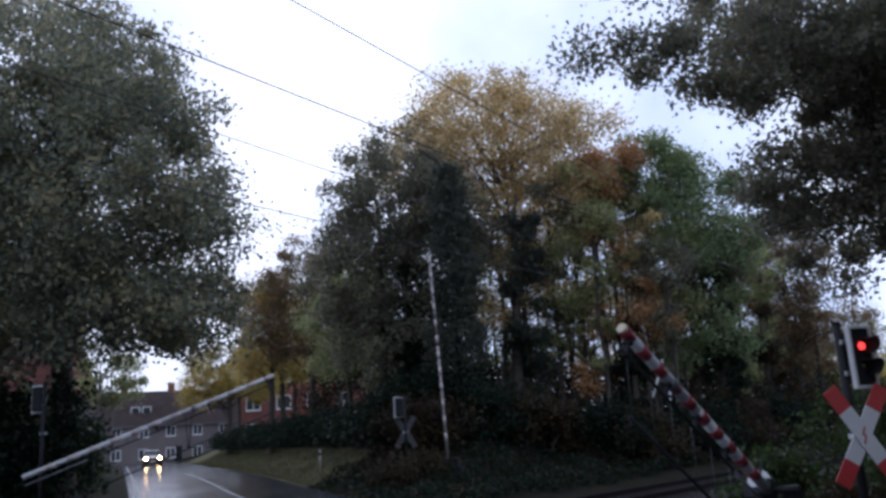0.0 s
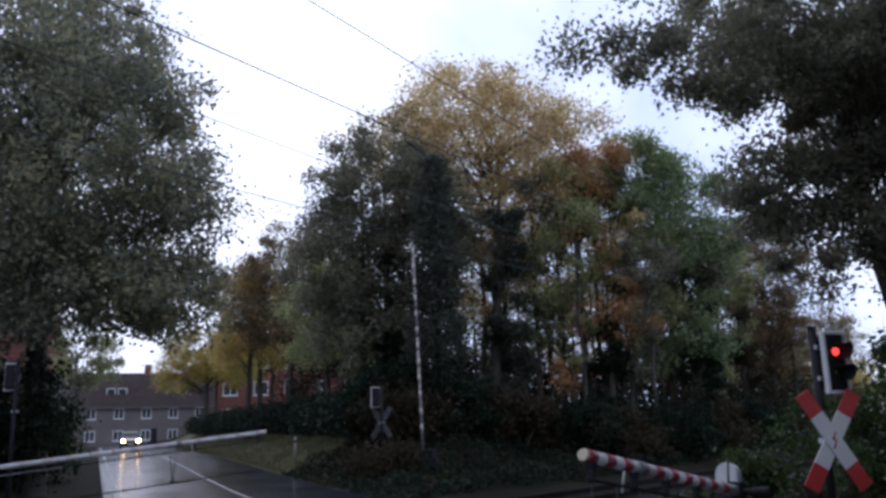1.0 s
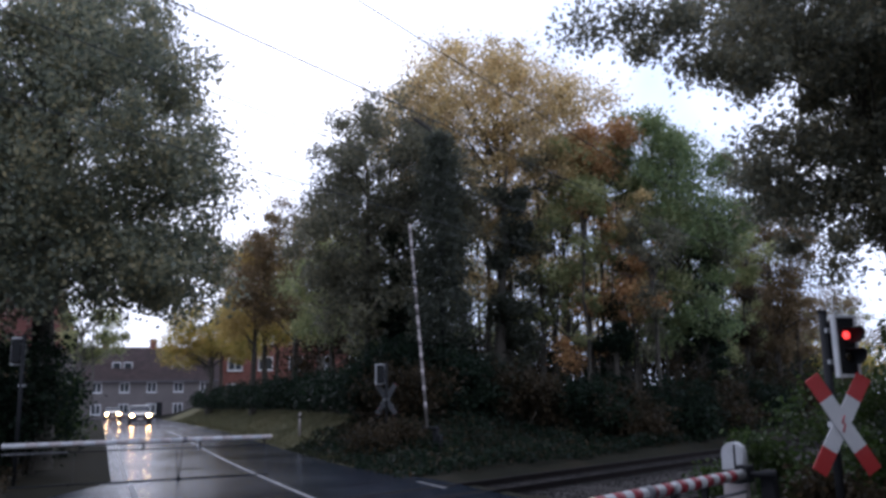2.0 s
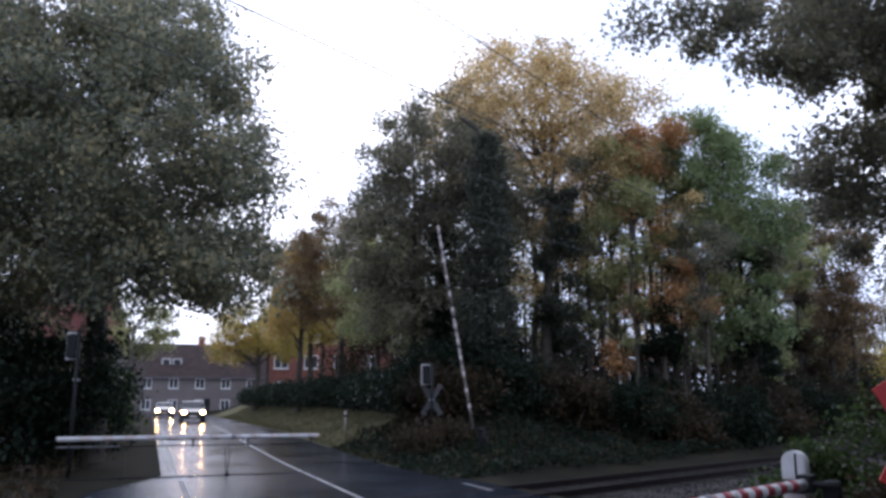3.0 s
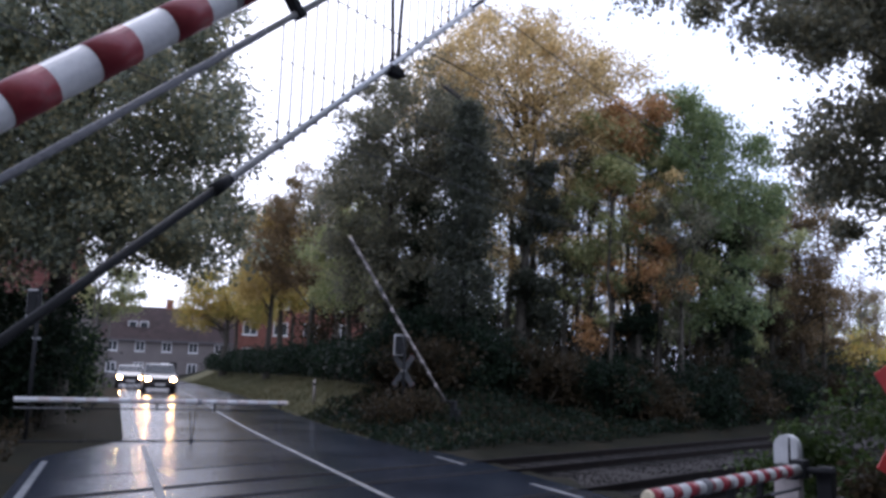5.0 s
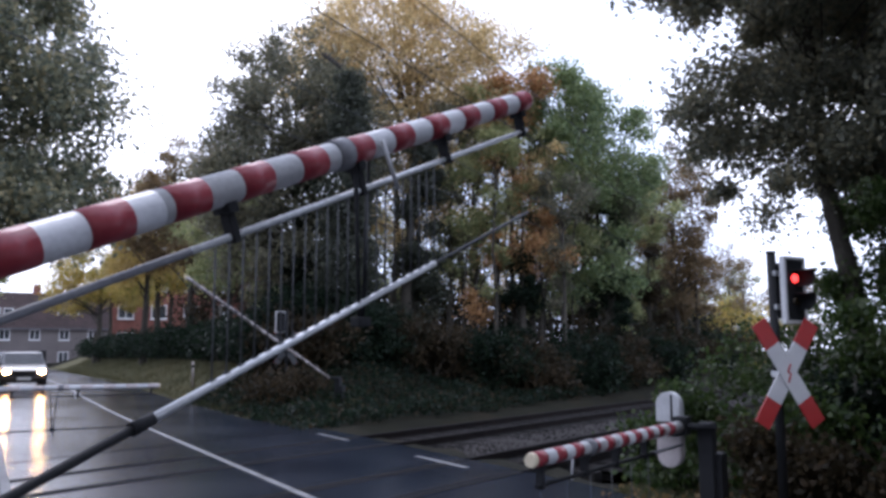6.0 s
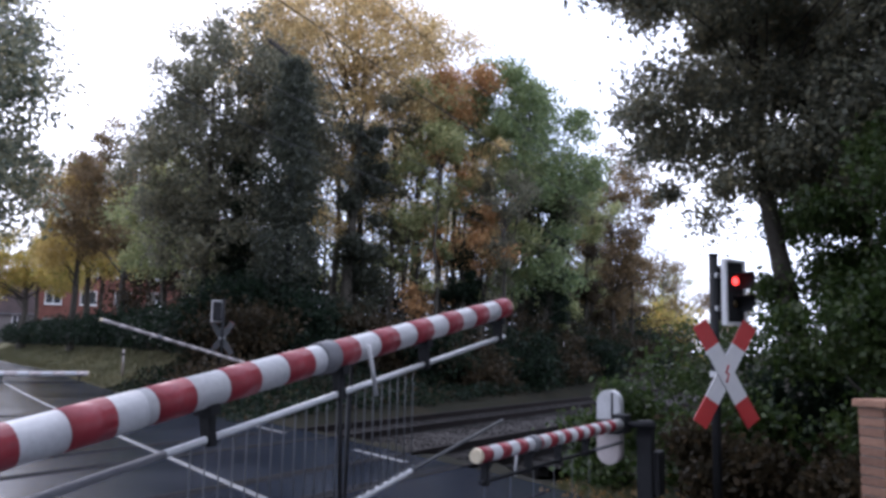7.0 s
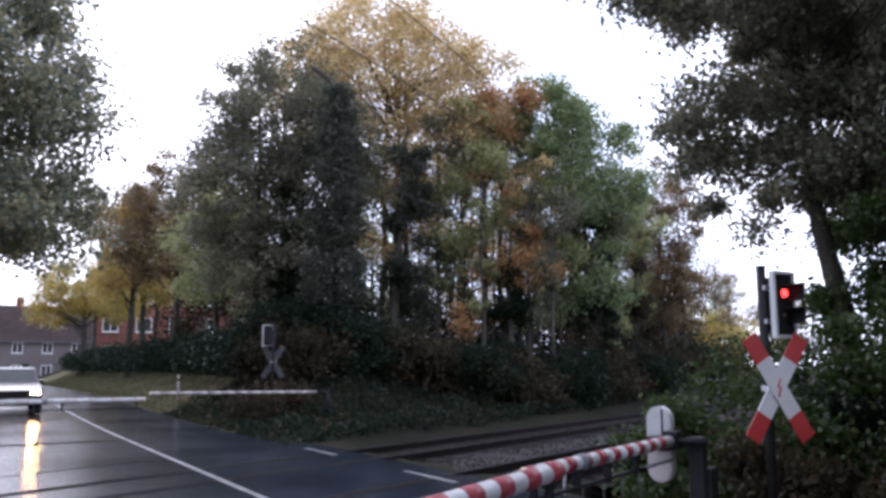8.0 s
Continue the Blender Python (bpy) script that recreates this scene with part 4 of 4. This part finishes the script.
NEAR_L = boom("red and white striped barrier boom with a hanging grille", NL, NLH, 0.734, 7.36, 0.192, 4.2, 22, 0.6, 0.076, support=5.4, bars_to=6.05)
NEAR_R = boom("red and white striped barrier boom with white counterweight", NR, HB + 180, 0.93, 3.3, 0.155, 0.9, 6, 0.6, 0.06, weight=True, rail=M_DARK)
FAR_L = boom("pale weathered barrier boom across the far lane", FLP, FLH, 0.95, 7.4, 0.25, 2.6, 4, 0.75, 0.06, support=5.1, red=M_FADED, rail=M_DARK, start=1.15)
FAR_R = boom("pale weathered barrier boom at the far side", FRP, FRH, 1.0, 6.3, 0.25, 3.0, 3, 0.6, 0.042, red=M_FADED, grille=False, tube_paint=M_OLDPAINT)
stand(NL, NLH, 0.734, "dark steel barrier stand beside the footpath")
stand(NR, HB + 180, 0.93, "dark steel barrier stand beside the road")
stand(FLP, FLH, 0.95, "dark steel barrier stand across the tracks")
stand(FRP, FRH, 1.0, "dark steel barrier stand in front of the bank")


# ---- crossing signals ----
def crossing_signal(x, y, face, low, label, cross=True):
    """Pole with a two-lamp signal head and a crossed-arm sign below it; low: height of the sign's foot."""
    z = float(ground_z(x, y))
    t = thing("crossing_signal", pose(x, y, z, 0, 0, face), label, "crossing signal", "signals of the crossing")
    b = low - z
    tubed("pole", (0, 0, -0.05), (0, 0, b + 1.72), 0.048, M_DARK, t, "dark steel pole")
    tubed("pole_cap", (0, 0, b + 1.72), (0, 0, b + 1.74), 0.055, M_DARK, t)
    cx, cz = 0.18, b + 1.33
    head = boxed("backboard", (cx - 0.155, cx + 0.155, -0.13, -0.09, cz - 0.33, cz + 0.33), M_DARK, t, "black backboard", 0.012)
    bm = bmesh.new()
    for x0, x1, z0, z1 in ((-0.17, -0.135, -0.35, 0.35), (0.135, 0.17, -0.35, 0.35), (-0.135, 0.135, 0.315, 0.35), (-0.135, 0.135, -0.35, -0.315)):
        box(bm, cx + x0, cx + x1, -0.145, -0.085, cz + z0, cz + z1, 0.006)
    part("border", bm, M_SIGNWHITE, t, "white reflective border")
    boxed("housing", (cx - 0.12, cx + 0.12, -0.12, 0.02, cz - 0.29, cz + 0.29), M_DARK, t, "black signal housing", 0.02)
    for name, dz, mat in (("red_lamp", 0.12, M_REDLAMP), ("yellow_lamp", -0.12, M_BLACKLENS)):
        bm = bmesh.new()
        tube(bm, (cx, -0.125, cz + dz), (cx, -0.15, cz + dz), 0.045, 0.04, 20)
        part(name, bm, mat, t)
        bm = bmesh.new()
        n = 14
        ring = []
        for i in range(n + 1):
            a = math.radians(-75 + 195 * i / n)
            lip = -0.34 + 0.03 * (1 - math.sin(a))
            ring.append([bm.verts.new((cx + (0.085 + w) * math.cos(a), yy, cz + dz + (0.085 + w) * math.sin(a))) for w, yy in ((0, -0.125), (0.0, lip), (0.006, lip), (0.006, -0.125))])
        for i in range(n):
            for j in range(3):
                bm.faces.new((ring[i][j], ring[i + 1][j], ring[i + 1][j + 1], ring[i][j + 1]))
        part("visor", bm, M_DARK, t, "black lamp visor")
    boxed("sign_bracket", (-0.06, 0.06, -0.145, 0.03, b + 0.44, b + 0.50), M_STEEL, t, bevel=0.005)
    boxed("bracket", (-0.03, cx - 0.1, -0.06, 0.0, cz + 0.15, cz + 0.2), M_STEEL, t, bevel=0.005)
    boxed("bracket", (-0.03, cx - 0.1, -0.06, 0.0, cz - 0.2, cz - 0.15), M_STEEL, t, bevel=0.005)
    if not cross:
        return t
    cz = b + 0.48
    for k, sgn in enumerate((1, -1)):
        m = Matrix.Translation((-0.05, -0.16, cz)) @ Matrix.Rotation(math.radians(-15), 4, "Z") @ Matrix.Translation((0, -0.022 * k, 0)) @ Matrix.Rotation(sgn * math.radians(32), 4, "Y")
        arm = boxed("sign_arm", (-0.09, 0.09, -0.006, 0.006, -0.32, 0.32), M_SIGNWHITE, t, "white sign arm", 0.003, m)
        boxed("arm_back", (-0.088, 0.088, 0.007, 0.012, -0.595, 0.595), M_DIMBAR, t, "dull grey metal back", 0, m)
        for z0, z1 in ((-0.60, -0.32), (0.32, 0.60)):
            boxed("red_end", (-0.09, 0.09, -0.006, 0.006, z0, z1), M_SIGNRED, t, "red arm end", 0.003, m)
    bolt = bmesh.new()
    for a, b2 in (((0.02, 0.09), (-0.015, 0.01)), ((-0.015, 0.015), (0.02, -0.005)), ((0.02, 0.0), (-0.01, -0.09))):
        tube(bolt, (a[0], -0.034, a[1]), (b2[0], -0.034, b2[1]), 0.008, None, 6)
    bmesh.ops.transform(bolt, matrix=Matrix.Translation((-0.05, -0.16, cz)) @ Matrix.Rotation(math.radians(-15), 4, "Z"), verts=bolt.verts[:])
    part("arrow_symbol", bolt, M_SIGNRED, t, "small red lightning arrow")
    return t


crossing_signal(3.34, 8.7, 30.3, 1.0, "red-lit crossing signal above a red and white crossed sign")
crossing_signal(-5.55, 27.0, 210.3, 1.42, "crossing signal and crossed sign seen from behind")
crossing_signal(-12.9, 17.9, 190.0, 1.9, "crossing signal beside the far barrier seen from behind", False)


# ---- overhead line ----
WDIR = np.array([math.cos(radians(HEADING + 6.8)), math.sin(radians(HEADING + 6.8))])


def wire_at(s, c):
    p = 6.6 * TRACK + c * TNORM + (s - 6.6) * WDIR
    return float(p[0]), float(p[1])


def wire(c, height, name, label, r=0.0085, s0=-60.0, s1=70.0):
    """One wire beside the track line c; height gives its z along the line."""
    bm = bmesh.new()
    rings = []
    for i in range(41):
        s = s0 + (s1 - s0) * i / 40
        x, y = wire_at(s, c)
        h = height(s)
        rings.append([bm.verts.new((x + r * math.cos(a) * TNORM[0], y + r * math.cos(a) * TNORM[1], h + r * math.sin(a))) for a in (0, 1.047, 2.094, 3.142, 4.189, 5.236)])
    for a, b in zip(rings, rings[1:]):
        for k in range(6):
            bm.faces.new((a[k], a[(k + 1) % 6], b[(k + 1) % 6], b[k]))
    return tagged(part(name, bm, M_CABLE), label, "overhead wire", "overhead line")


for c, zc, zm, fall in ((6.8, 5.92, 7.15, 0.034), (10.65, 5.84, 6.97, 0.02)):
    def messenger(s):
        return zc + 0.55 + (zm - zc - 0.55) * abs((s - 6) * fall / (zm - zc - 0.55) / 2 - 1) ** 2
    wire(c, lambda s: zc, "contact_wire", "dark overhead contact wire above the track")
    wire(c, messenger, "catenary_wire", "dark sagging catenary wire above the track")
    for s in (-2.0, 9.0, 17.0, 24.0):
        x, y = wire_at(s, c)
        bm = bmesh.new()
        tube(bm, (x, y, zc), (x, y, messenger(s)), 0.004, None, 5)
        tagged(part("dropper", bm, M_CABLE), "thin vertical dropper wire", "dropper wire", "droppers of the overhead line")

mast = thing("overhead_line_mast", pose(-4.1, 31.0, float(ground_z(-4.1, 31.0))), "steel overhead-line mast thickly grown with ivy", "mast")
tubed("column", (0, 0, -0.1), (0, 0, 10.9), 0.13, M_DARK, mast, rb=0.10)
tubed("bracket_arm", (0, 0, 10.75), (-1.1, -0.3, 11.6), 0.03, M_DARK, mast)
bm = bmesh.new()
for k in range(7):
    a = Vector((-0.35, 0.0, 11.15)) + Vector((-0.10, -0.02, 0.07)) * k
    tube(bm, a, a + Vector((-0.055, -0.01, 0.035)), 0.12, 0.09, 12)
part("insulator", bm, M_INSUL, mast, "dark ribbed insulator")
r_ivy = np.random.default_rng(77)
n = 24000
h = 10.9 * r_ivy.random(n) ** 1.25
rad = 0.95 * (1 - (h / 12.2) ** 1.6) * (0.55 + 0.45 * r_ivy.random(n)) * (1 + 0.25 * np.sin(h * 2.1 + 1.0) + 0.2 * np.sin(h * 5.3)) + 0.3 * np.abs(r_ivy.normal(size=n))
an = r_ivy.uniform(0, 6.283, n)
ivy = new("ivy", leaf_mesh("ivy", np.stack([rad * np.cos(an), rad * np.sin(an), h], 1), 0.13, 78, L_IVYTALL))
ivy.parent = mast
tagged(ivy, "dense dark ivy")


# ---- cars ----
def car(label, paint, lamp, lamp_z=0.74, h=1.62):
    """A car facing +X, its wheels on z = 0."""
    t = thing("car", pose(0, 0, 0), label, "car")
    w = 0.88
    bm = bmesh.new()
    prof = [(2.12, 0.32), (2.16, 0.55), (2.10, 0.82), (1.75, 0.96), (1.05, 1.05), (0.35, h - 0.06), (0.05, h), (-1.4, h - 0.02), (-1.95, h - 0.22), (-2.15, 1.0), (-2.2, 0.5), (-2.1, 0.32)]
    rings = []
    for yy, k in ((-w, 0.0), (-w * 0.96, 1.0), (w * 0.96, 1.0), (w, 0.0)):
        ring = []
        for x, z in prof:
            inset = 0.16 * max(0, (z - 0.98) / (h - 0.98))
            ring.append(bm.verts.new((x * (0.985 if k == 0 else 1), yy * (1 - inset), z - (0.03 if k == 0 and z > 0.9 else 0))))
        rings.append(ring)
    for a, b in zip(rings, rings[1:]):
        for i in range(len(prof)):
            j = (i + 1) % len(prof)
            bm.faces.new((a[i], a[j], b[j], b[i]))
    bm.faces.new(rings[0][::-1])
    bm.faces.new(rings[-1])
    bmesh.ops.recalc_face_normals(bm, faces=bm.faces)
    part("body", bm, paint, t, "glossy painted body")
    bm = bmesh.new()
    q = [bm.verts.new(v) for v in ((1.02, -0.76, 1.075), (1.02, 0.76, 1.075), (0.37, 0.70, h - 0.05), (0.37, -0.70, h - 0.05))]
    bm.faces.new(q)
    bmesh.ops.solidify(bm, geom=bm.faces[:], thickness=-0.012)
    part("windscreen", bm, M_CARGLASS, t, "dark windscreen")
    for s in (-1, 1):
        bm = bmesh.new()
        q = [bm.verts.new(v) for v in ((0.85, s * 0.868, 1.06), (-1.8, s * 0.868, 1.06), (-1.45, s * 0.775, h - 0.1), (0.3, s * 0.775, h - 0.1))]
        bm.faces.new(q)
        bmesh.ops.solidify(bm, geom=bm.faces[:], thickness=0.014 * s)
        part("side_window", bm, M_CARGLASS, t)
        boxed("mirror", (0.72, 0.86, s * 0.9 - 0.1, s * 0.9 + 0.1, 1.02, 1.16), paint, t, bevel=0.03)
        bm = bmesh.new()
        box(bm, 2.0, 2.22, s * 0.66 - 0.16, s * 0.66 + 0.16, lamp_z - 0.1, lamp_z + 0.1, 0.03)
        housing = part("headlight", bm, M_DARK, t, "dark headlight housing")
        boxed("lens", (2.221, 2.229, s * 0.66 - 0.12, s * 0.66 + 0.12, lamp_z - 0.07, lamp_z + 0.07), lamp, housing, "glaring lit lens", 0)
        for x in (1.35, -1.35):
            bm = bmesh.new()
            tube(bm, (x, s * 0.70, 0.33), (x, s * 0.9, 0.33), 0.33, None, 22)
            wheel = part("wheel", bm, M_RUBBER, t, "black tyre")
            bm = bmesh.new()
            tube(bm, (x, s * 0.86, 0.33), (x, s * 0.91, 0.33), 0.21, 0.18, 16)
            part("rim", bm, M_STEEL, wheel, "alloy rim")
    boxed("grille", (2.08, 2.175, -0.42, 0.42, 0.6, 0.8), M_DARK, t, "dark grille", 0.02)
    boxed("bumper", (2.05, 2.2, -0.84, 0.84, 0.3, 0.5), M_DARK, t, "dark bumper", 0.04)
    boxed("number_plate", (2.195, 2.21, -0.26, 0.26, 0.42, 0.53), M_PLATE, t, "pale number plate", 0.004)
    boxed("roof_rail", (-1.3, 0.1, 0.6, 0.64, h, h + 0.05), M_DARK, t, bevel=0.01)
    boxed("roof_rail", (-1.3, 0.1, -0.64, -0.6, h, h + 0.05), M_DARK, t, bevel=0.01)
    return t


CAR_A = car("grey car with lit headlights on the wet road", M_CARSILVER, M_HEADLAMP, 0.76, 1.6)
CAR_B = car("dark car with glaring headlights on the wet road", M_CARDARK, M_HEADLAMP, 0.68, 1.48)


# ---- houses ----
def window(parent, x, z, w, h, y=0.0, bars=2):
    bm = bmesh.new()
    for x0, x1, z0, z1 in ((-w / 2, -w / 2 + 0.09, 0, h), (w / 2 - 0.09, w / 2, 0, h), (-w / 2 + 0.09, w / 2 - 0.09, 0, 0.09), (-w / 2 + 0.09, w / 2 - 0.09, h - 0.09, h)):
        box(bm, x + x0, x + x1, y - 0.07, y + 0.02, z + z0, z + z1)
    for k in range(1, bars):
        c = x - w / 2 + w * k / bars
        box(bm, c - 0.04, c + 0.04, y - 0.06, y + 0.02, z + 0.09, z + h - 0.09)
    win = part("window", bm, M_FRAME, parent, "white-framed window")
    boxed("pane", (x - w / 2 + 0.09, x + w / 2 - 0.09, y - 0.03, y - 0.01, z + 0.09, z + h - 0.09), M_PANE, win, "dark glass", 0)
    boxed("sill", (x - w / 2 - 0.06, x + w / 2 + 0.06, y - 0.14, y, z - 0.07, z - 0.003), M_FRAME, win, "", 0.01)


def house(label, x, y, face, width, depth, eave, ridge, wall, roof, cols, rows, chimneys=2, dormers=0, win=(1.2, 1.3)):
    """A gabled house; its front looks along -Y before turning by face."""
    z = float(ground_z(x, y)) - 0.3
    t = thing("house", pose(x, y, z, 0, 0, face), label, "house")
    bm = bmesh.new()
    v = [bm.verts.new(p) for p in ((-width / 2, 0, 0), (width / 2, 0, 0), (width / 2, depth, 0), (-width / 2, depth, 0), (-width / 2, 0, eave), (width / 2, 0, eave), (width / 2, depth, eave), (-width / 2, depth, eave), (-width / 2, depth / 2, ridge - 0.1), (width / 2, depth / 2, ridge - 0.1))]
    for f in ((0, 1, 5, 4), (1, 2, 6, 9, 5), (2, 3, 7, 6), (3, 0, 4, 8, 7), (4, 5, 9, 8), (8, 9, 6, 7)):
        bm.faces.new([v[i] for i in f])
    part("wall", bm, wall, t)
    for sgn, y0 in ((1, -0.4), (-1, depth + 0.4)):
        bm = bmesh.new()
        slope = (ridge - eave) / (depth / 2)
        e = eave - 0.4 * slope
        q = [bm.verts.new(p) for p in ((-width / 2 - 0.3, y0, e + 0.12), (width / 2 + 0.3, y0, e + 0.12), (width / 2 + 0.3, depth / 2, ridge + 0.12), (-width / 2 - 0.3, depth / 2, ridge + 0.12))]
        bm.faces.new(q if sgn > 0 else q[::-1])
        bmesh.ops.solidify(bm, geom=bm.faces[:], thickness=0.12)
        rf = part("roof", bm, roof, t, "tiled roof slope")
        if sgn > 0:
            nrows = 14
            for k in range(nrows):
                f0 = k / nrows
                yy, zz = y0 + (depth / 2 - y0) * f0, e + 0.12 + (ridge - e) * f0
                boxed("tile_course", (-width / 2 - 0.3, width / 2 + 0.3, yy - 0.02, yy + 0.1, zz + 0.005, zz + 0.05), roof, rf, "", 0)
    for k in range(chimneys):
        cx = -width / 2 + width * (k + 0.5) / chimneys
        ch = boxed("chimney", (cx - 0.45, cx + 0.45, depth / 2 - 0.35, depth / 2 + 0.35, ridge - 0.5, ridge + 1.1), M_BRICK, t, "brick chimney", 0.02)
        for d in (-0.2, 0.2):
            tubed("chimney_pot", (cx + d, depth / 2, ridge + 1.1), (cx + d, depth / 2, ridge + 1.35), 0.12, M_REDTILE, ch, n=10)
    for r in range(rows):
        for c in range(cols):
            window(t, -width / 2 + width * (c + 0.5) / cols, 0.9 + r * 2.75, *win, bars=2)
    for k in range(dormers):
        cx = -width / 2 + width * (k + 0.5) / dormers
        yy = depth * 0.16
        zz = eave + (ridge - eave) * 0.3
        d = boxed("dormer", (cx - 1.5, cx + 1.5, yy, yy + 2.2, zz - 0.6, zz + 1.3), roof, t, "tile-hung dormer", 0.02)
        for s in (-0.7, 0.7):
            w2 = boxed("dormer_window", (cx + s - 0.55, cx + s + 0.55, yy - 0.06, yy - 0.004, zz - 0.05, zz + 0.95), M_FRAME, d, "white window frame", 0.01)
            boxed("dormer_pane", (cx + s - 0.45, cx + s + 0.45, yy - 0.075, yy - 0.062, zz + 0.05, zz + 0.85), M_PANE, d, "dark glass", 0)
    boxed("gutter", (-width / 2 - 0.3, width / 2 + 0.3, -0.55, -0.43, eave - 0.42, eave - 0.3), M_GREYPOST, t, bevel=0.02)
    boxed("door", (0.4, 1.4, -0.06, 0.02, 0.25, 2.35), M_DARK, t, "dark front door", 0.01)
    return t


house("long grey terraced house with dark tiled roof and chimneys", -52.5, 101.5, 28, 30, 9, 5.4, 9.7, M_RENDER, M_TILE, 9, 2, 5, 4)
house("red brick house with white-framed windows", -24.0, 84.0, 14, 22, 9, 8.6, 12.5, M_BRICK, M_TILE, 7, 3, 2, 0, (1.5, 1.4))
house("house with a red tiled roof behind trees", -41.8, 59.5, 55, 8, 9, 6.5, 12.4, M_RENDER, M_REDTILE, 3, 1, 1, 0)
fascia = tagged(boxed("lit_sign", (-1.6, 1.6, -0.1, 0.1, -0.28, 0.28), M_SHOPGLOW, None, "", 0.03), "glowing yellow shop sign on two posts", "lit sign")
fascia.matrix_basis = pose(-34.5, 81.5, 2.35, 0, 0, 20)
for s in (-1.3, 1.3):
    tubed("sign_post", (s, 0.0, -2.3), (s, 0.0, -0.27), 0.05, M_GREYPOST, fascia, "grey post")

# slim white marker post on the bank
px, py = on_road(27.5, 4.3)
post = thing("marker_post", pose(px, py, float(ground_z(px, py)), 0, 0, 30), "slim pale marker post on the grass bank", "marker post")
tubed("shaft", (0, 0, -0.1), (0, 0, 1.1), 0.045, M_FADED, post, "pale shaft")
tubed("band", (0, 0, 0.85), (0, 0, 0.95), 0.048, M_DARK, post, "dark band")


# ---- brick garden wall beside the footpath ----
wall = thing("garden_wall", pose(3.72, 6.35, float(ground_z(3.72, 6.35)), 0, 0, 20), "low brown brick garden wall beside the grass", "wall")
boxed("core", (0.008, 2.39, 0.008, 0.232, -0.1, 1.34), M_MORTAR, wall, "mortar bed", 0)
boxed("coping", (-0.03, 2.43, -0.03, 0.27, 1.34, 1.40), M_BRICKBROWN, wall, "brick-coloured coping", 0.012)
bm = bmesh.new()
box(bm, 0, 0.228, 0, 0.11, 0, 0.064, 0.004)
brick_mesh = bpy.data.meshes.new("brick")
bm.to_mesh(brick_mesh)
bm.free()
brick_mesh.materials.append(M_BRICKBROWN)
for row in range(18):
    for k in range(10):
        x0 = k * 0.24 - (0.12 if row % 2 else 0)
        if x0 < -0.005:
            continue
        ob = new("brick", brick_mesh)
        ob.parent = wall
        ob.matrix_basis = pose(x0, random.uniform(-0.004, 0.002), row * 0.0745)
    for k in range(1):
        ob = new("brick", brick_mesh)
        ob.parent = wall
        ob.matrix_basis = pose(-0.002 + random.uniform(-0.003, 0.001), 0.236, row * 0.0745, 0, 0, -90)


# ---- what moves ----
def swing(gate, rows, spot, heading, height):
    """Key a boom's angle, and let its hanging parts stay upright."""
    ob, parts = gate
    walk(ob, [(t, pose(spot[0], spot[1], height, 0, -a, heading)) for t, a in rows])
    for p, r, off, how in parts:
        if how == "hang":
            walk(p, [(t, pose(r, 0, off, 0, a, 0)) for t, a in rows])
        else:
            walk(p, [(t, pose(r - DROP[ob] * math.sin(radians(a)), 0, off - DROP[ob] * math.cos(radians(a)))) for t, a in rows])


DROP = {NEAR_L[0]: 0.6, NEAR_R[0]: 0.6, FAR_L[0]: 0.75, FAR_R[0]: 0.6}


def drive(ob, rows):
    """Key a car along the oncoming lane: (seconds, metres along the road, metres from its axis)."""
    out = []
    for t, q, side in rows:
        x, y = on_road(q, side)
        out.append((t, pose(x, y, float(road_z(q)) + 0.015, 0, 0, math.degrees(math.atan2(-ROAD[1], -ROAD[0])))))
    walk(ob, out)


def motions():
    swing(NEAR_L, [(0, 85), (2.0, 82), (3.0, 73), (4.0, 57.4), (4.5, 50.0), (4.7, 46.5), (5.2, 37), (5.8, 25.4), (6.0, 22.0), (6.5, 15.5), (7.0, 9.8), (7.5, 5.4), (8.0, 1.6)], NL, NLH, 0.734)
    swing(NEAR_R, [(0, 30.5), (0.2, 26), (0.5, 19.5), (0.8, 13.5), (1.0, 9.5), (1.2, 6), (1.5, 2), (1.8, 0.3), (2.4, 0), (8.0, 0)], NR, HB + 180, 0.93)
    swing(FAR_L, [(0, 20.5), (0.5, 11.4), (1.0, 5.8), (1.5, 1.3), (1.9, 0.2), (2.5, 0), (8.0, 0)], FLP, FLH, 0.95)
    swing(FAR_R, [(0, 86.5), (0.5, 86.4), (1.0, 87), (1.5, 85.8), (2.3, 80.5), (3.0, 73.8), (3.5, 66), (4.0, 59.3), (4.5, 52.2), (4.7, 49), (5.8, 27), (6.0, 23.5), (6.5, 17.3), (7.0, 10.8), (7.5, 5.3), (8.0, 1.2)], FRP, FRH, 1.0)
    drive(CAR_A, [(0, 84, -0.7), (1.0, 76, -0.65), (1.5, 72, -0.65), (3.0, 58, -0.75), (3.5, 54, -0.85), (4.5, 46, -1.2), (4.7, 44.5, -1.3), (5.8, 35, -1.75), (6.0, 33.5, -1.8), (6.5, 30, -1.85), (7.0, 27.5, -1.9), (7.5, 26.4, -1.9), (8.0, 26.2, -1.9)])
    drive(CAR_B, [(0, 120, -2.4), (1.5, 104, -2.4), (2.8, 84, -2.4), (3.5, 70, -2.5), (4.5, 56, -2.8), (4.7, 54, -2.8), (5.8, 43, -3.0), (6.5, 38, -3.1), (7.2, 36, -3.1), (8.0, 35.5, -3.1)])


motions()
